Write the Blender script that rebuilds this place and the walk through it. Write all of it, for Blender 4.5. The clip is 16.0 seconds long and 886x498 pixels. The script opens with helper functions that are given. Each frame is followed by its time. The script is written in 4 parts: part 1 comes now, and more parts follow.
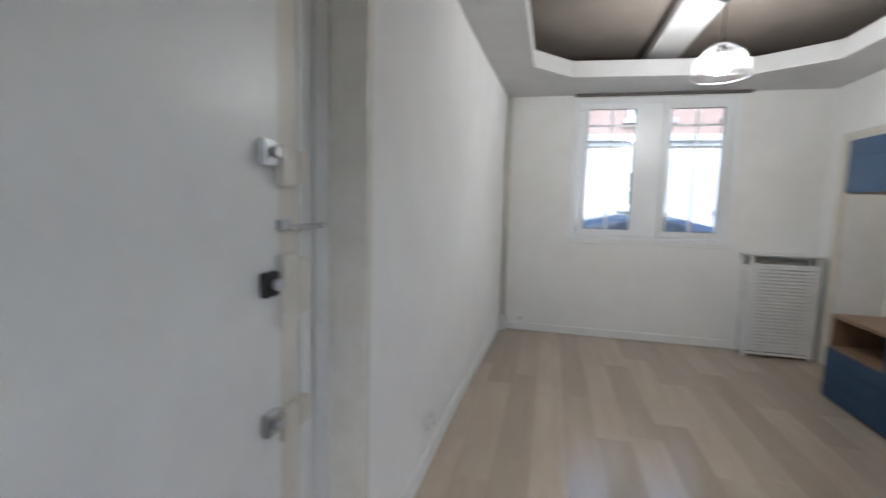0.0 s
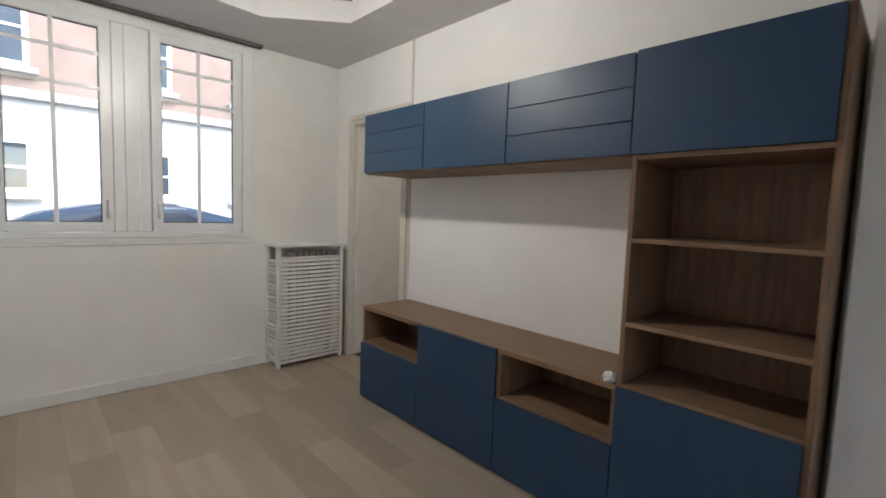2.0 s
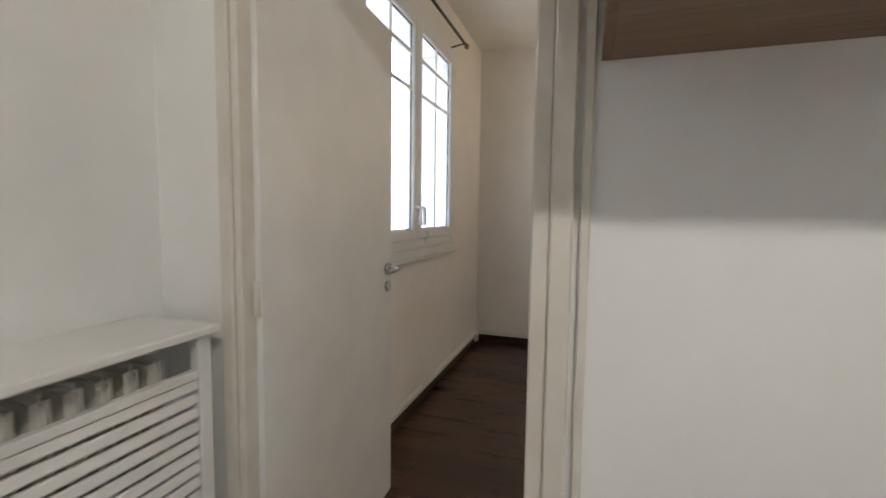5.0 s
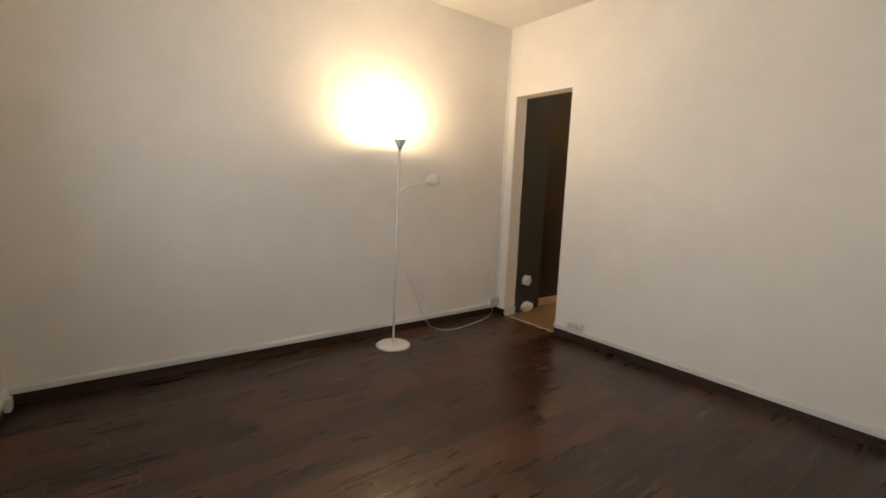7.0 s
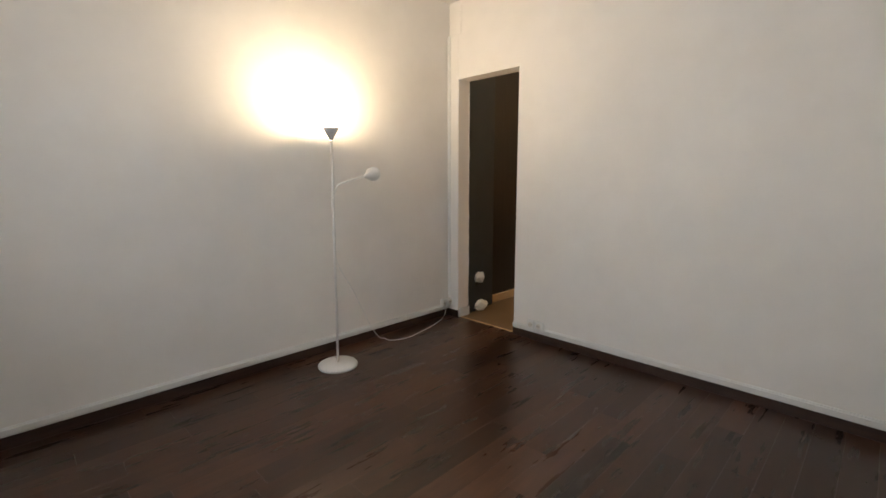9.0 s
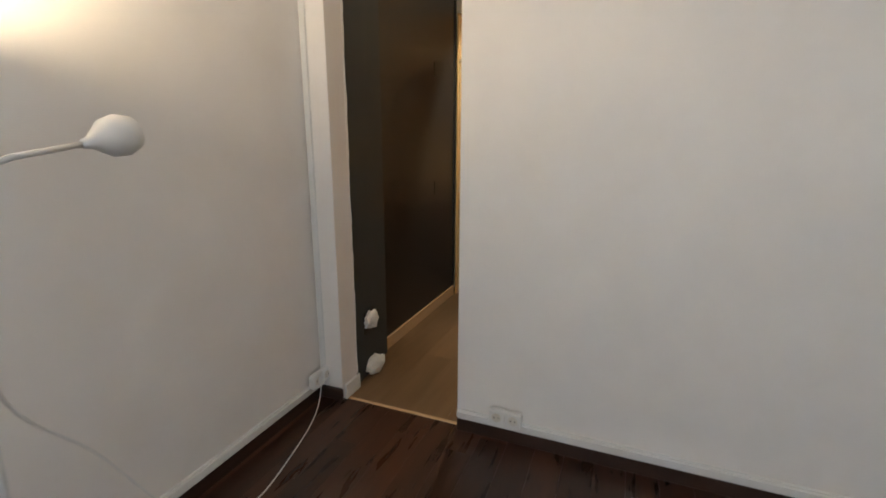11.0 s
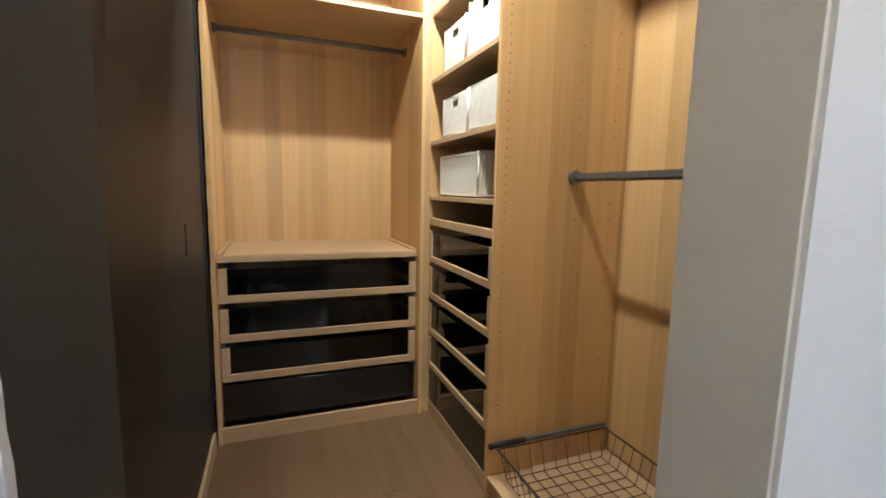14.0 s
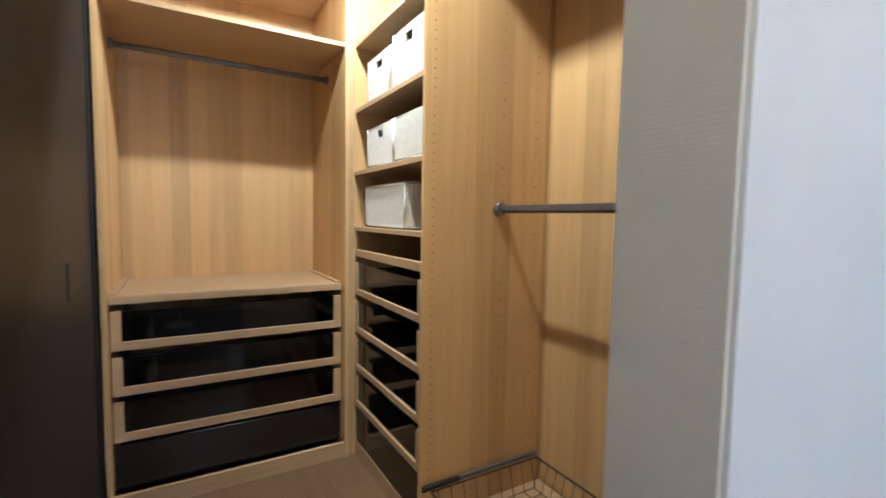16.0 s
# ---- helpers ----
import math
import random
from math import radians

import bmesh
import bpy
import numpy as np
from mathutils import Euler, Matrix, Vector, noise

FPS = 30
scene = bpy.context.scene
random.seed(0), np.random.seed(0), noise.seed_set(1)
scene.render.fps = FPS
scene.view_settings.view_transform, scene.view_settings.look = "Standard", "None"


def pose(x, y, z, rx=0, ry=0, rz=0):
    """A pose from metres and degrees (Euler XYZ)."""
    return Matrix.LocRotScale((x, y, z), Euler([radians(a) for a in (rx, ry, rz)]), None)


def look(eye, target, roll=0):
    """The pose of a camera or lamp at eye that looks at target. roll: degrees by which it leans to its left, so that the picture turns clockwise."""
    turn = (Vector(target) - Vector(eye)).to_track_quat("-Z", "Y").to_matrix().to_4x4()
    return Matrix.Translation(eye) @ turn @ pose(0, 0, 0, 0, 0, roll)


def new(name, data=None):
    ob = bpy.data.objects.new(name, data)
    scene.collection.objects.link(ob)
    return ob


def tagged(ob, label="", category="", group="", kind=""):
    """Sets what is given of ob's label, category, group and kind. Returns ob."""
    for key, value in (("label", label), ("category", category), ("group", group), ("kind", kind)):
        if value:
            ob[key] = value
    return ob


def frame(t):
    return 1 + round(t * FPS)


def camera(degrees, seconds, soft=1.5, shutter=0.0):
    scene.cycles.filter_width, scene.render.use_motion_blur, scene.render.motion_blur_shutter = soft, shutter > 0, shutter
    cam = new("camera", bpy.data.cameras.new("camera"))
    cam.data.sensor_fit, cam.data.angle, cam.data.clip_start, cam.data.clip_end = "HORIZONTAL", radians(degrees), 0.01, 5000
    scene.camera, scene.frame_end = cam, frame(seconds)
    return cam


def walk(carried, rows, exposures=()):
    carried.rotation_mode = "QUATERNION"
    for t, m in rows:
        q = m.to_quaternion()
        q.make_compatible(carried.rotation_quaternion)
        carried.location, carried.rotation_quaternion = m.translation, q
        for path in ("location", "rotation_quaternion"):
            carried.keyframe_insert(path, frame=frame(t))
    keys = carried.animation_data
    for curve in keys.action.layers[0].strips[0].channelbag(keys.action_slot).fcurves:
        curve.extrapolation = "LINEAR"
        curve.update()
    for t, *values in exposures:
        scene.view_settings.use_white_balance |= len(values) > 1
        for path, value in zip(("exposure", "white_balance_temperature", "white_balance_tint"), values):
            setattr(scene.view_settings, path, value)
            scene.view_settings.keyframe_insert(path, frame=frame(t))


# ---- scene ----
cam = camera(89.5, 16.0, soft=1.6, shutter=0.3)
PATH = [
    (0, (-2.52, -5.0, 1.404), (-2.981, -3.066, 1.195), 1.6),
    (0.5, (-2.47, -4.81, 1.335), (-1.963, -2.884, 1.167), 2.9),
    (0.7, (-2.43, -4.702, 1.322), (-1.642, -2.87, 1.16), 2.5),
    (1, (-2.345, -4.54, 1.315), (-1.263, -2.865, 1.153), 2.5),
    (1.5, (-2.189, -4.123, 1.311), (-0.927, -2.58, 1.145), 1.8),
    (2, (-2.112, -3.67, 1.309), (-0.745, -2.22, 1.145), 2.0),
    (2.5, (-1.94, -3.169, 1.298), (-0.5, -1.789, 1.148), 1.6),
    (2.8, (-1.853, -2.861, 1.322), (-0.412, -1.484, 1.153), 1.5),
    (3, (-1.738, -2.69, 1.32), (-0.304, -1.308, 1.135), 1.2),
    (5.3, (-0.733, -0.88, 1.267), (1.236, -0.563, 1.111), 0.6),
    (5.5, (-0.635, -0.784, 1.274), (1.357, -0.695, 1.113), 0.6),
    (5.8, (-0.488, -0.705, 1.286), (1.493, -0.904, 1.093), 1.1),
    (6, (-0.31, -0.645, 1.287), (1.633, -1.070, 1.080), 1.2),
    (6.2, (-0.205, -0.640, 1.286), (1.690, -1.250, 1.052), 1.1),
    (6.5, (-0.030, -0.652, 1.323), (1.744, -1.528, 1.031), 0.3),
    (7, (0.175, -0.494, 1.298), (1.748, -1.697, 1.017), 2.2),
    (7.5, (0.225, -0.5, 1.314), (1.708, -1.812, 1.03), 2.1),
    (7.8, (0.274, -0.507, 1.306), (1.717, -1.864, 1.033), 0.3),
    (8, (0.244, -0.508, 1.309), (1.686, -1.865, 1.028), 0.1),
    (8.2, (0.238, -0.51, 1.31), (1.674, -1.872, 1.025), 0.1),
    (10.5, (1.706, -1.597, 1.290), (2.682, -3.291, 0.869), -0.7),
    (11, (2.030, -1.923, 1.315), (2.755, -3.733, 0.869), 0.2),
    (11.5, (2.249, -2.350, 1.255), (3.012, -4.150, 0.835), 0.2),
    (12, (2.511, -2.668, 1.200), (3.162, -4.519, 0.816), 0.4),
    (12.5, (2.765, -2.963, 1.180), (3.216, -4.875, 0.803), -0.7),
    (13, (2.935, -3.226, 1.182), (3.113, -5.183, 0.808), -0.2),
    (13.5, (3.077, -3.409, 1.163), (2.699, -5.349, 0.862), 0.4),
    (14, (3.125, -3.455, 1.182), (2.418, -5.305, 0.926), 1.2),
    (14.5, (3.162, -3.465, 1.195), (2.339, -5.275, 0.982), 1.2),
    (15, (3.192, -3.498, 1.201), (2.378, -5.319, 1.047), 0.6),
    (15.5, (3.193, -3.529, 1.208), (2.382, -5.351, 1.059), 0.9),
    (16, (3.114, -3.500, 1.206), (2.104, -5.221, 1.068), 1.0),
]
EXPOSURES = [(0.0, 2.65, 5900, 9), (1.0, 2.5, 6350, 9), (2.0, 2.6, 6450, 9), (3.0, 2.72, 6550, 10), (5.5, 2.85, 6450, 9), (6.2, 3.1, 6600, 9), (7.0, 3.15, 7150, 10), (8.0, 3.15, 6700, 9), (10.5, 3.05, 6150, 8), (12.5, 3.35, 5700, 8), (13.0, 3.7, 5550, 7), (13.5, 3.6, 5300, 7), (14.0, 3.6, 5100, 6), (15.5, 3.55, 4900, 5), (16.0, 3.6, 4800, 5)]
walk(cam, [(t, look(eye, target, roll)) for t, eye, target, roll in PATH], EXPOSURES)

# ---- daylight and lamps ----
world = bpy.data.worlds.new("world")
scene.world = world
world.use_nodes = True
wn = world.node_tree.nodes
sky = wn.new("ShaderNodeTexSky")
sky.sky_type, sky.sun_disc = "NISHITA", False
sky.sun_elevation, sky.sun_rotation = radians(48), radians(160)
world.node_tree.links.new(sky.outputs[0], wn["Background"].inputs[0])
wn["Background"].inputs[1].default_value = 0.15

sun_data = bpy.data.lights.new("sun", "SUN")
sun_data.energy, sun_data.angle, sun_data.color = 0.6, radians(30), (1.0, 0.96, 0.9)
sun = new("sun", sun_data)
sun.matrix_world = look((3, -12, 18), (0, 8, 2))


def bulb(name, place, watts, colour, radius):
    d = bpy.data.lights.new(name, "POINT")
    d.energy, d.color, d.shadow_soft_size = watts, colour, radius
    ob = new(name, d)
    ob.location = place
    return ob


PENDANT = (-1.5, -1.66, 2.33)
LAMP = (3.20, -2.32)
CLOSET = (2.77, -4.64, 2.69)
SPOT = (2.56, -5.14, 2.40)
bulb("pendant_bulb_light", PENDANT, 0.6, (1.0, 0.95, 0.88), 0.05)
bulb("floor_lamp_light", (LAMP[0], LAMP[1] - 0.03, 1.632), 5.5, (1.0, 0.74, 0.46), 0.03)
downlight = bpy.data.lights.new("closet_light", "SPOT")
downlight.energy, downlight.color, downlight.shadow_soft_size = 11.0, (1.0, 0.84, 0.61), 0.03
downlight.spot_size, downlight.spot_blend = radians(84), 0.6
new("closet_light", downlight).matrix_world = look(CLOSET, (2.0, -4.55, 1.0))
corner_spot = bpy.data.lights.new("closet_spot_light", "SPOT")
corner_spot.energy, corner_spot.color, corner_spot.shadow_soft_size = 7.0, (1.0, 0.85, 0.64), 0.02
corner_spot.spot_size, corner_spot.spot_blend = radians(135), 0.3
new("closet_spot_light", corner_spot).matrix_world = look(SPOT, (2.5, -5.9, 1.6))

# Added area lamp outside the bedroom window, boosting the daylight from the sky.
window_sky = bpy.data.lights.new("bedroom_window_sky_fill", "AREA")
window_sky.energy, window_sky.color, window_sky.shape, window_sky.size, window_sky.size_y = 2.5, (0.90, 0.95, 1.0), "RECTANGLE", 1.5, 1.36
new("bedroom_window_sky_fill", window_sky).matrix_world = look((1.77, 0.30, 1.78), (1.77, -1.0, 1.78))


# ---- materials ----
def surf(name, c1, c2, scale=8.0, rough=0.6, bump=0.05, stretch=(1, 1, 1), rand=0.0, metal=0.0, detail=6.0, fine=120.0, big=0.12, staves=0.0, gloss=0.5, weave=0.0):
    m = bpy.data.materials.new(name)
    m.use_nodes = True
    nt = m.node_tree
    n, l = nt.nodes, nt.links
    b = n["Principled BSDF"]
    b.inputs["Roughness"].default_value = rough
    b.inputs["Metallic"].default_value = metal
    b.inputs["Specular IOR Level"].default_value = gloss
    geo = n.new("ShaderNodeNewGeometry")
    mp = n.new("ShaderNodeMapping")
    mp.inputs["Scale"].default_value = stretch
    l.new(geo.outputs["Position"], mp.inputs[0])
    info = n.new("ShaderNodeObjectInfo")
    off = n.new("ShaderNodeVectorMath")
    off.operation = "MULTIPLY_ADD"
    l.new(info.outputs["Random"], off.inputs[0])
    off.inputs[1].default_value = (37, 53, 19) if rand else (0, 0, 0)
    l.new(mp.outputs[0], off.inputs[2])
    tx = n.new("ShaderNodeTexNoise")
    tx.inputs["Scale"].default_value, tx.inputs["Detail"].default_value, tx.inputs["Roughness"].default_value = scale, detail, 0.6
    l.new(off.outputs[0], tx.inputs["Vector"])
    ramp = n.new("ShaderNodeValToRGB")
    ramp.color_ramp.elements[0].position, ramp.color_ramp.elements[1].position = 0.3, 0.7
    ramp.color_ramp.elements[0].color, ramp.color_ramp.elements[1].color = (*c1, 1), (*c2, 1)
    l.new(tx.outputs["Fac"], ramp.inputs[0])
    wide = n.new("ShaderNodeTexNoise")
    wide.inputs["Scale"].default_value, wide.inputs["Detail"].default_value = 1.3, 3.0
    l.new(geo.outputs["Position"], wide.inputs["Vector"])

    def math_node(op, a, bb):
        k = n.new("ShaderNodeMath")
        k.operation = op
        for i, v in enumerate((a, bb)):
            if isinstance(v, (int, float)):
                k.inputs[i].default_value = v
            else:
                l.new(v, k.inputs[i])
        return k.outputs[0]

    tone = math_node("ADD", math_node("MULTIPLY", math_node("SUBTRACT", wide.outputs["Fac"], 0.5), big * 2), 1.0)
    if rand:
        tone = math_node("MULTIPLY", tone, math_node("ADD", math_node("MULTIPLY", info.outputs["Random"], rand * 2), 1 - rand))
    if staves:
        sep = n.new("ShaderNodeSeparateXYZ")
        l.new(geo.outputs["Position"], sep.inputs[0])
        s = math_node("FLOOR", math_node("MULTIPLY", math_node("ADD", sep.outputs[0], math_node("MULTIPLY", sep.outputs[1], 1.0)), 1 / staves), 0)
        wnz = n.new("ShaderNodeTexWhiteNoise")
        wnz.noise_dimensions = "1D"
        l.new(s, wnz.inputs["W"])
        tone = math_node("MULTIPLY", tone, math_node("ADD", math_node("MULTIPLY", wnz.outputs["Value"], 0.34), 0.82))
    mul = n.new("ShaderNodeVectorMath")
    mul.operation = "SCALE"
    l.new(ramp.outputs[0], mul.inputs[0])
    l.new(tone, mul.inputs["Scale"])
    l.new(mul.outputs[0], b.inputs["Base Color"])
    rr = math_node("ADD", math_node("MULTIPLY", tx.outputs["Fac"], 0.16), rough - 0.08)
    l.new(rr, b.inputs["Roughness"])
    if bump:
        fn = n.new("ShaderNodeTexNoise")
        fn.inputs["Scale"].default_value, fn.inputs["Detail"].default_value = fine, 3.0
        l.new(mp.outputs[0], fn.inputs["Vector"])
        h = fn.outputs["Fac"]
        if weave:
            wv = n.new("ShaderNodeTexWave")
            wv.bands_direction = "Z"
            wv.inputs["Scale"].default_value, wv.inputs["Distortion"].default_value, wv.inputs["Detail"].default_value = weave, 3.0, 2.0
            wv.inputs["Detail Scale"].default_value = 4.0
            l.new(geo.outputs["Position"], wv.inputs["Vector"])
            h = math_node("ADD", h, wv.outputs["Fac"])
        bp = n.new("ShaderNodeBump")
        bp.inputs["Strength"].default_value, bp.inputs["Distance"].default_value = bump, 0.004
        l.new(h, bp.inputs["Height"])
        l.new(bp.outputs[0], b.inputs["Normal"])
    return m


def glass(name, tint, rough=0.0):
    m = bpy.data.materials.new(name)
    m.use_nodes = True
    b = m.node_tree.nodes["Principled BSDF"]
    b.inputs["Base Color"].default_value = (*tint, 1)
    b.inputs["Transmission Weight"].default_value = 1.0
    b.inputs["Roughness"].default_value = rough
    b.inputs["IOR"].default_value = 1.45
    return m


def glow(name, colour, strength):
    m = bpy.data.materials.new(name)
    m.use_nodes = True
    b = m.node_tree.nodes["Principled BSDF"]
    b.inputs["Emission Color"].default_value = (*colour, 1)
    b.inputs["Emission Strength"].default_value = strength
    return m


WALL = surf("living_wall_paint", (0.78, 0.775, 0.76), (0.83, 0.825, 0.81), 3, 0.75, 0.06, fine=90, big=0.05)
WALL_OLD = surf("scuffed_wall_paint", (0.74, 0.73, 0.70), (0.81, 0.80, 0.78), 2.2, 0.8, 0.1, fine=70, big=0.07)
BEDWALL = surf("woven_wallpaper", (0.81, 0.785, 0.75), (0.85, 0.825, 0.79), 4, 0.85, 0.035, fine=300, big=0.06, weave=45)
BEIGE = surf("beige_textured_wallpaper", (0.73, 0.69, 0.605), (0.78, 0.74, 0.655), 6, 0.85, 0.03, fine=220, big=0.06, weave=60)
PLASTER = surf("bare_plaster", (0.50, 0.42, 0.33), (0.62, 0.54, 0.45), 5, 0.9, 0.15, fine=60, big=0.12)
CEIL = surf("ceiling_white", (0.70, 0.69, 0.67), (0.76, 0.75, 0.73), 3, 0.8, 0.05, big=0.05)
TAUPE = surf("taupe_ceiling_paint", (0.22, 0.185, 0.16), (0.28, 0.24, 0.21), 1.8, 0.8, 0.08, big=0.2)
TRIM = surf("white_gloss_trim", (0.72, 0.72, 0.70), (0.79, 0.79, 0.77), 5, 0.4, 0.04, big=0.05)
OLDTRIM = surf("yellowed_trim", (0.62, 0.58, 0.50), (0.72, 0.69, 0.63), 6, 0.5, 0.1, big=0.1)
PVC = surf("white_pvc", (0.76, 0.77, 0.77), (0.80, 0.81, 0.81), 4, 0.3, 0.02, big=0.03)
LAMINATE = surf("greige_laminate", (0.37, 0.30, 0.23), (0.42, 0.35, 0.275), 2.5, 0.16, 0.015, (5, 0.6, 1), rand=0.12, fine=60, big=0.06)
PARQUET = surf("dark_exotic_parquet", (0.034, 0.0145, 0.008), (0.068, 0.028, 0.0135), 4, 0.29, 0.006, (5, 0.7, 1), rand=0.5, detail=3.0, fine=60, big=0.15)
DARKSKIRT = surf("dark_skirting", (0.03, 0.016, 0.011), (0.055, 0.028, 0.018), 5, 0.45, 0.05, (1, 1, 8))
CLOSETFLOOR = surf("oak_laminate", (0.135, 0.080, 0.038), (0.18, 0.112, 0.058), 3, 0.36, 0.03, (7, 0.6, 1), rand=0.08, fine=60)
NAVY = surf("navy_satin_lacquer", (0.010, 0.040, 0.092), (0.013, 0.046, 0.102), 6, 0.42, 0.02, big=0.04)
WALNUT = surf("brown_oak_foil", (0.15, 0.085, 0.047), (0.27, 0.165, 0.098), 6, 0.5, 0.06, (7, 7, 0.6), big=0.1)
WALNUT_TOP = surf("brown_oak_foil_lengthwise", (0.17, 0.10, 0.058), (0.29, 0.185, 0.115), 6, 0.45, 0.06, (9, 0.6, 4), big=0.1)
OAK = surf("light_oak_foil", (0.55, 0.355, 0.148), (0.63, 0.425, 0.192), 4, 0.45, 0.03, (10, 10, 0.4), staves=0.085, big=0.05)
OAK_PLAIN = surf("light_oak_edge", (0.47, 0.32, 0.17), (0.55, 0.39, 0.22), 5, 0.45, 0.05, (0.7, 12, 6), big=0.05)
DARKDOOR = surf("black_brown_door_foil", (0.013, 0.011, 0.010), (0.028, 0.023, 0.020), 5, 0.5, 0.08, (9, 9, 0.5), big=0.1)
SOFFIT = surf("soffit_grey_white", (0.56, 0.555, 0.55), (0.62, 0.615, 0.61), 3, 0.8, 0.05, big=0.05)
# Dark slate paint; the blue of the bedroom daylight is mixed into its colour.
SLATE = surf("dark_slate_daylight_tint", (0.032, 0.040, 0.045), (0.046, 0.055, 0.061), 4, 0.7, 0.15, fine=120)
BLACK = surf("black_plastic", (0.01, 0.01, 0.01), (0.018, 0.018, 0.018), 9, 0.5, 0.03)
SMOKE = glass("smoked_glass", (0.10, 0.095, 0.09))
BLACKGLASS = surf("black_glass", (0.006, 0.006, 0.007), (0.009, 0.009, 0.010), 3, 0.12, 0.0)
PANE = glass("window_glass", (1, 1, 1))
CLEARSHADE = glass("clear_lamp_glass", (0.8, 0.8, 0.8), 0.1)
CLEARSHADE.node_tree.nodes["Principled BSDF"].inputs["Alpha"].default_value = 0.12
STEEL = surf("brushed_steel", (0.45, 0.45, 0.46), (0.6, 0.6, 0.6), 40, 0.3, 0.03, metal=1.0)
RAILGREY = surf("grey_steel_rail", (0.16, 0.16, 0.165), (0.24, 0.24, 0.25), 30, 0.4, 0.03, metal=0.6)
WIRE = surf("dark_wire", (0.05, 0.045, 0.045), (0.09, 0.08, 0.08), 30, 0.4, 0.02, metal=0.7)
COPPER = surf("copper_finial", (0.45, 0.18, 0.07), (0.6, 0.26, 0.11), 30, 0.3, 0.02, metal=1.0)
PLASTIC = surf("white_plastic", (0.70, 0.70, 0.68), (0.78, 0.78, 0.76), 9, 0.4, 0.02, big=0.03)
BASKET = surf("white_woven_plastic", (0.62, 0.60, 0.55), (0.75, 0.73, 0.68), 40, 0.55, 0.15, big=0.05)
LAMPWHITE = surf("white_enamel", (0.70, 0.70, 0.69), (0.76, 0.76, 0.75), 9, 0.35, 0.0, big=0.03)
BULBGLOW = glow("lit_bulb", (1.0, 0.95, 0.88), 40.0)
CUPGLOW = glow("lit_warm_bulb", (1.0, 0.80, 0.55), 5.0)
RENDER_W = surf("white_render", (0.42, 0.41, 0.395), (0.49, 0.48, 0.465), 2, 0.9, 0.2, fine=30)
RENDER_P = surf("pinkish_render", (0.27, 0.19, 0.155), (0.34, 0.245, 0.20), 2, 0.9, 0.2, fine=30)
ASPHALT = surf("asphalt", (0.035, 0.035, 0.037), (0.06, 0.06, 0.062), 25, 0.9, 0.3)
KERB = surf("kerb_stone", (0.28, 0.27, 0.26), (0.38, 0.37, 0.35), 12, 0.85, 0.2)
ZINC = surf("zinc_roof", (0.18, 0.20, 0.22), (0.25, 0.27, 0.29), 6, 0.5, 0.05, metal=0.5)
DARKPANE = surf("dark_window_glass", (0.03, 0.04, 0.05), (0.06, 0.075, 0.09), 2, 0.1, 0.0)
CARPAINT = surf("grey_blue_car_paint", (0.06, 0.085, 0.11), (0.07, 0.095, 0.12), 4, 0.25, 0.0, metal=0.3)
RUBBER = surf("tyre_rubber", (0.012, 0.012, 0.012), (0.02, 0.02, 0.02), 20, 0.85, 0.1)


# ---- mesh helpers ----
def quad_box(bm, a, b):
    (x0, y0, z0), (x1, y1, z1) = [min(p, q) for p, q in zip(a, b)], [max(p, q) for p, q in zip(a, b)]
    v = [bm.verts.new(c) for c in ((x0, y0, z0), (x1, y0, z0), (x1, y1, z0), (x0, y1, z0), (x0, y0, z1), (x1, y0, z1), (x1, y1, z1), (x0, y1, z1))]
    for f in ((3, 2, 1, 0), (4, 5, 6, 7), (0, 1, 5, 4), (1, 2, 6, 5), (2, 3, 7, 6), (3, 0, 4, 7)):
        bm.faces.new([v[i] for i in f])


def bx(*pairs, bevel=0.0, seg=1):
    bm = bmesh.new()
    for a, b in pairs:
        quad_box(bm, a, b)
    if bevel:
        bmesh.ops.bevel(bm, geom=bm.edges[:], offset=bevel, segments=seg, affect="EDGES", clamp_overlap=True)
    return bm


def prism(points, z0, z1):
    bm = bmesh.new()
    low = [bm.verts.new((x, y, z0)) for x, y in points]
    top = [bm.verts.new((x, y, z1)) for x, y in points]
    bm.faces.new(low[::-1])
    bm.faces.new(top)
    k = len(points)
    for i in range(k):
        bm.faces.new((low[i], low[(i + 1) % k], top[(i + 1) % k], top[i]))
    bmesh.ops.recalc_face_normals(bm, faces=bm.faces[:])
    return bm


def tube(path, radius, seg=10, bm=None):
    """A round bar along a line of points, closed at both ends; radius one number or one a point."""
    bm = bm or bmesh.new()
    pts = [Vector(p) for p in path]
    rings = []
    side = None
    for i, p in enumerate(pts):
        d = (pts[min(i + 1, len(pts) - 1)] - pts[max(i - 1, 0)]).normalized()
        if side is None:
            side = d.cross(Vector((0, 0, 1)) if abs(d.z) < 0.9 else Vector((1, 0, 0))).normalized()
        side = (side - d * side.dot(d)).normalized()
        up = d.cross(side)
        r = radius[i] if isinstance(radius, (list, tuple)) else radius
        rings.append([bm.verts.new(p + (side * math.cos(2 * math.pi * k / seg) + up * math.sin(2 * math.pi * k / seg)) * r) for k in range(seg)])
    for a, b in zip(rings, rings[1:]):
        for k in range(seg):
            bm.faces.new((a[k], a[(k + 1) % seg], b[(k + 1) % seg], b[k])).smooth = True
    bm.faces.new(rings[0][::-1])
    bm.faces.new(rings[-1])
    bmesh.ops.recalc_face_normals(bm, faces=bm.faces[:])
    return bm


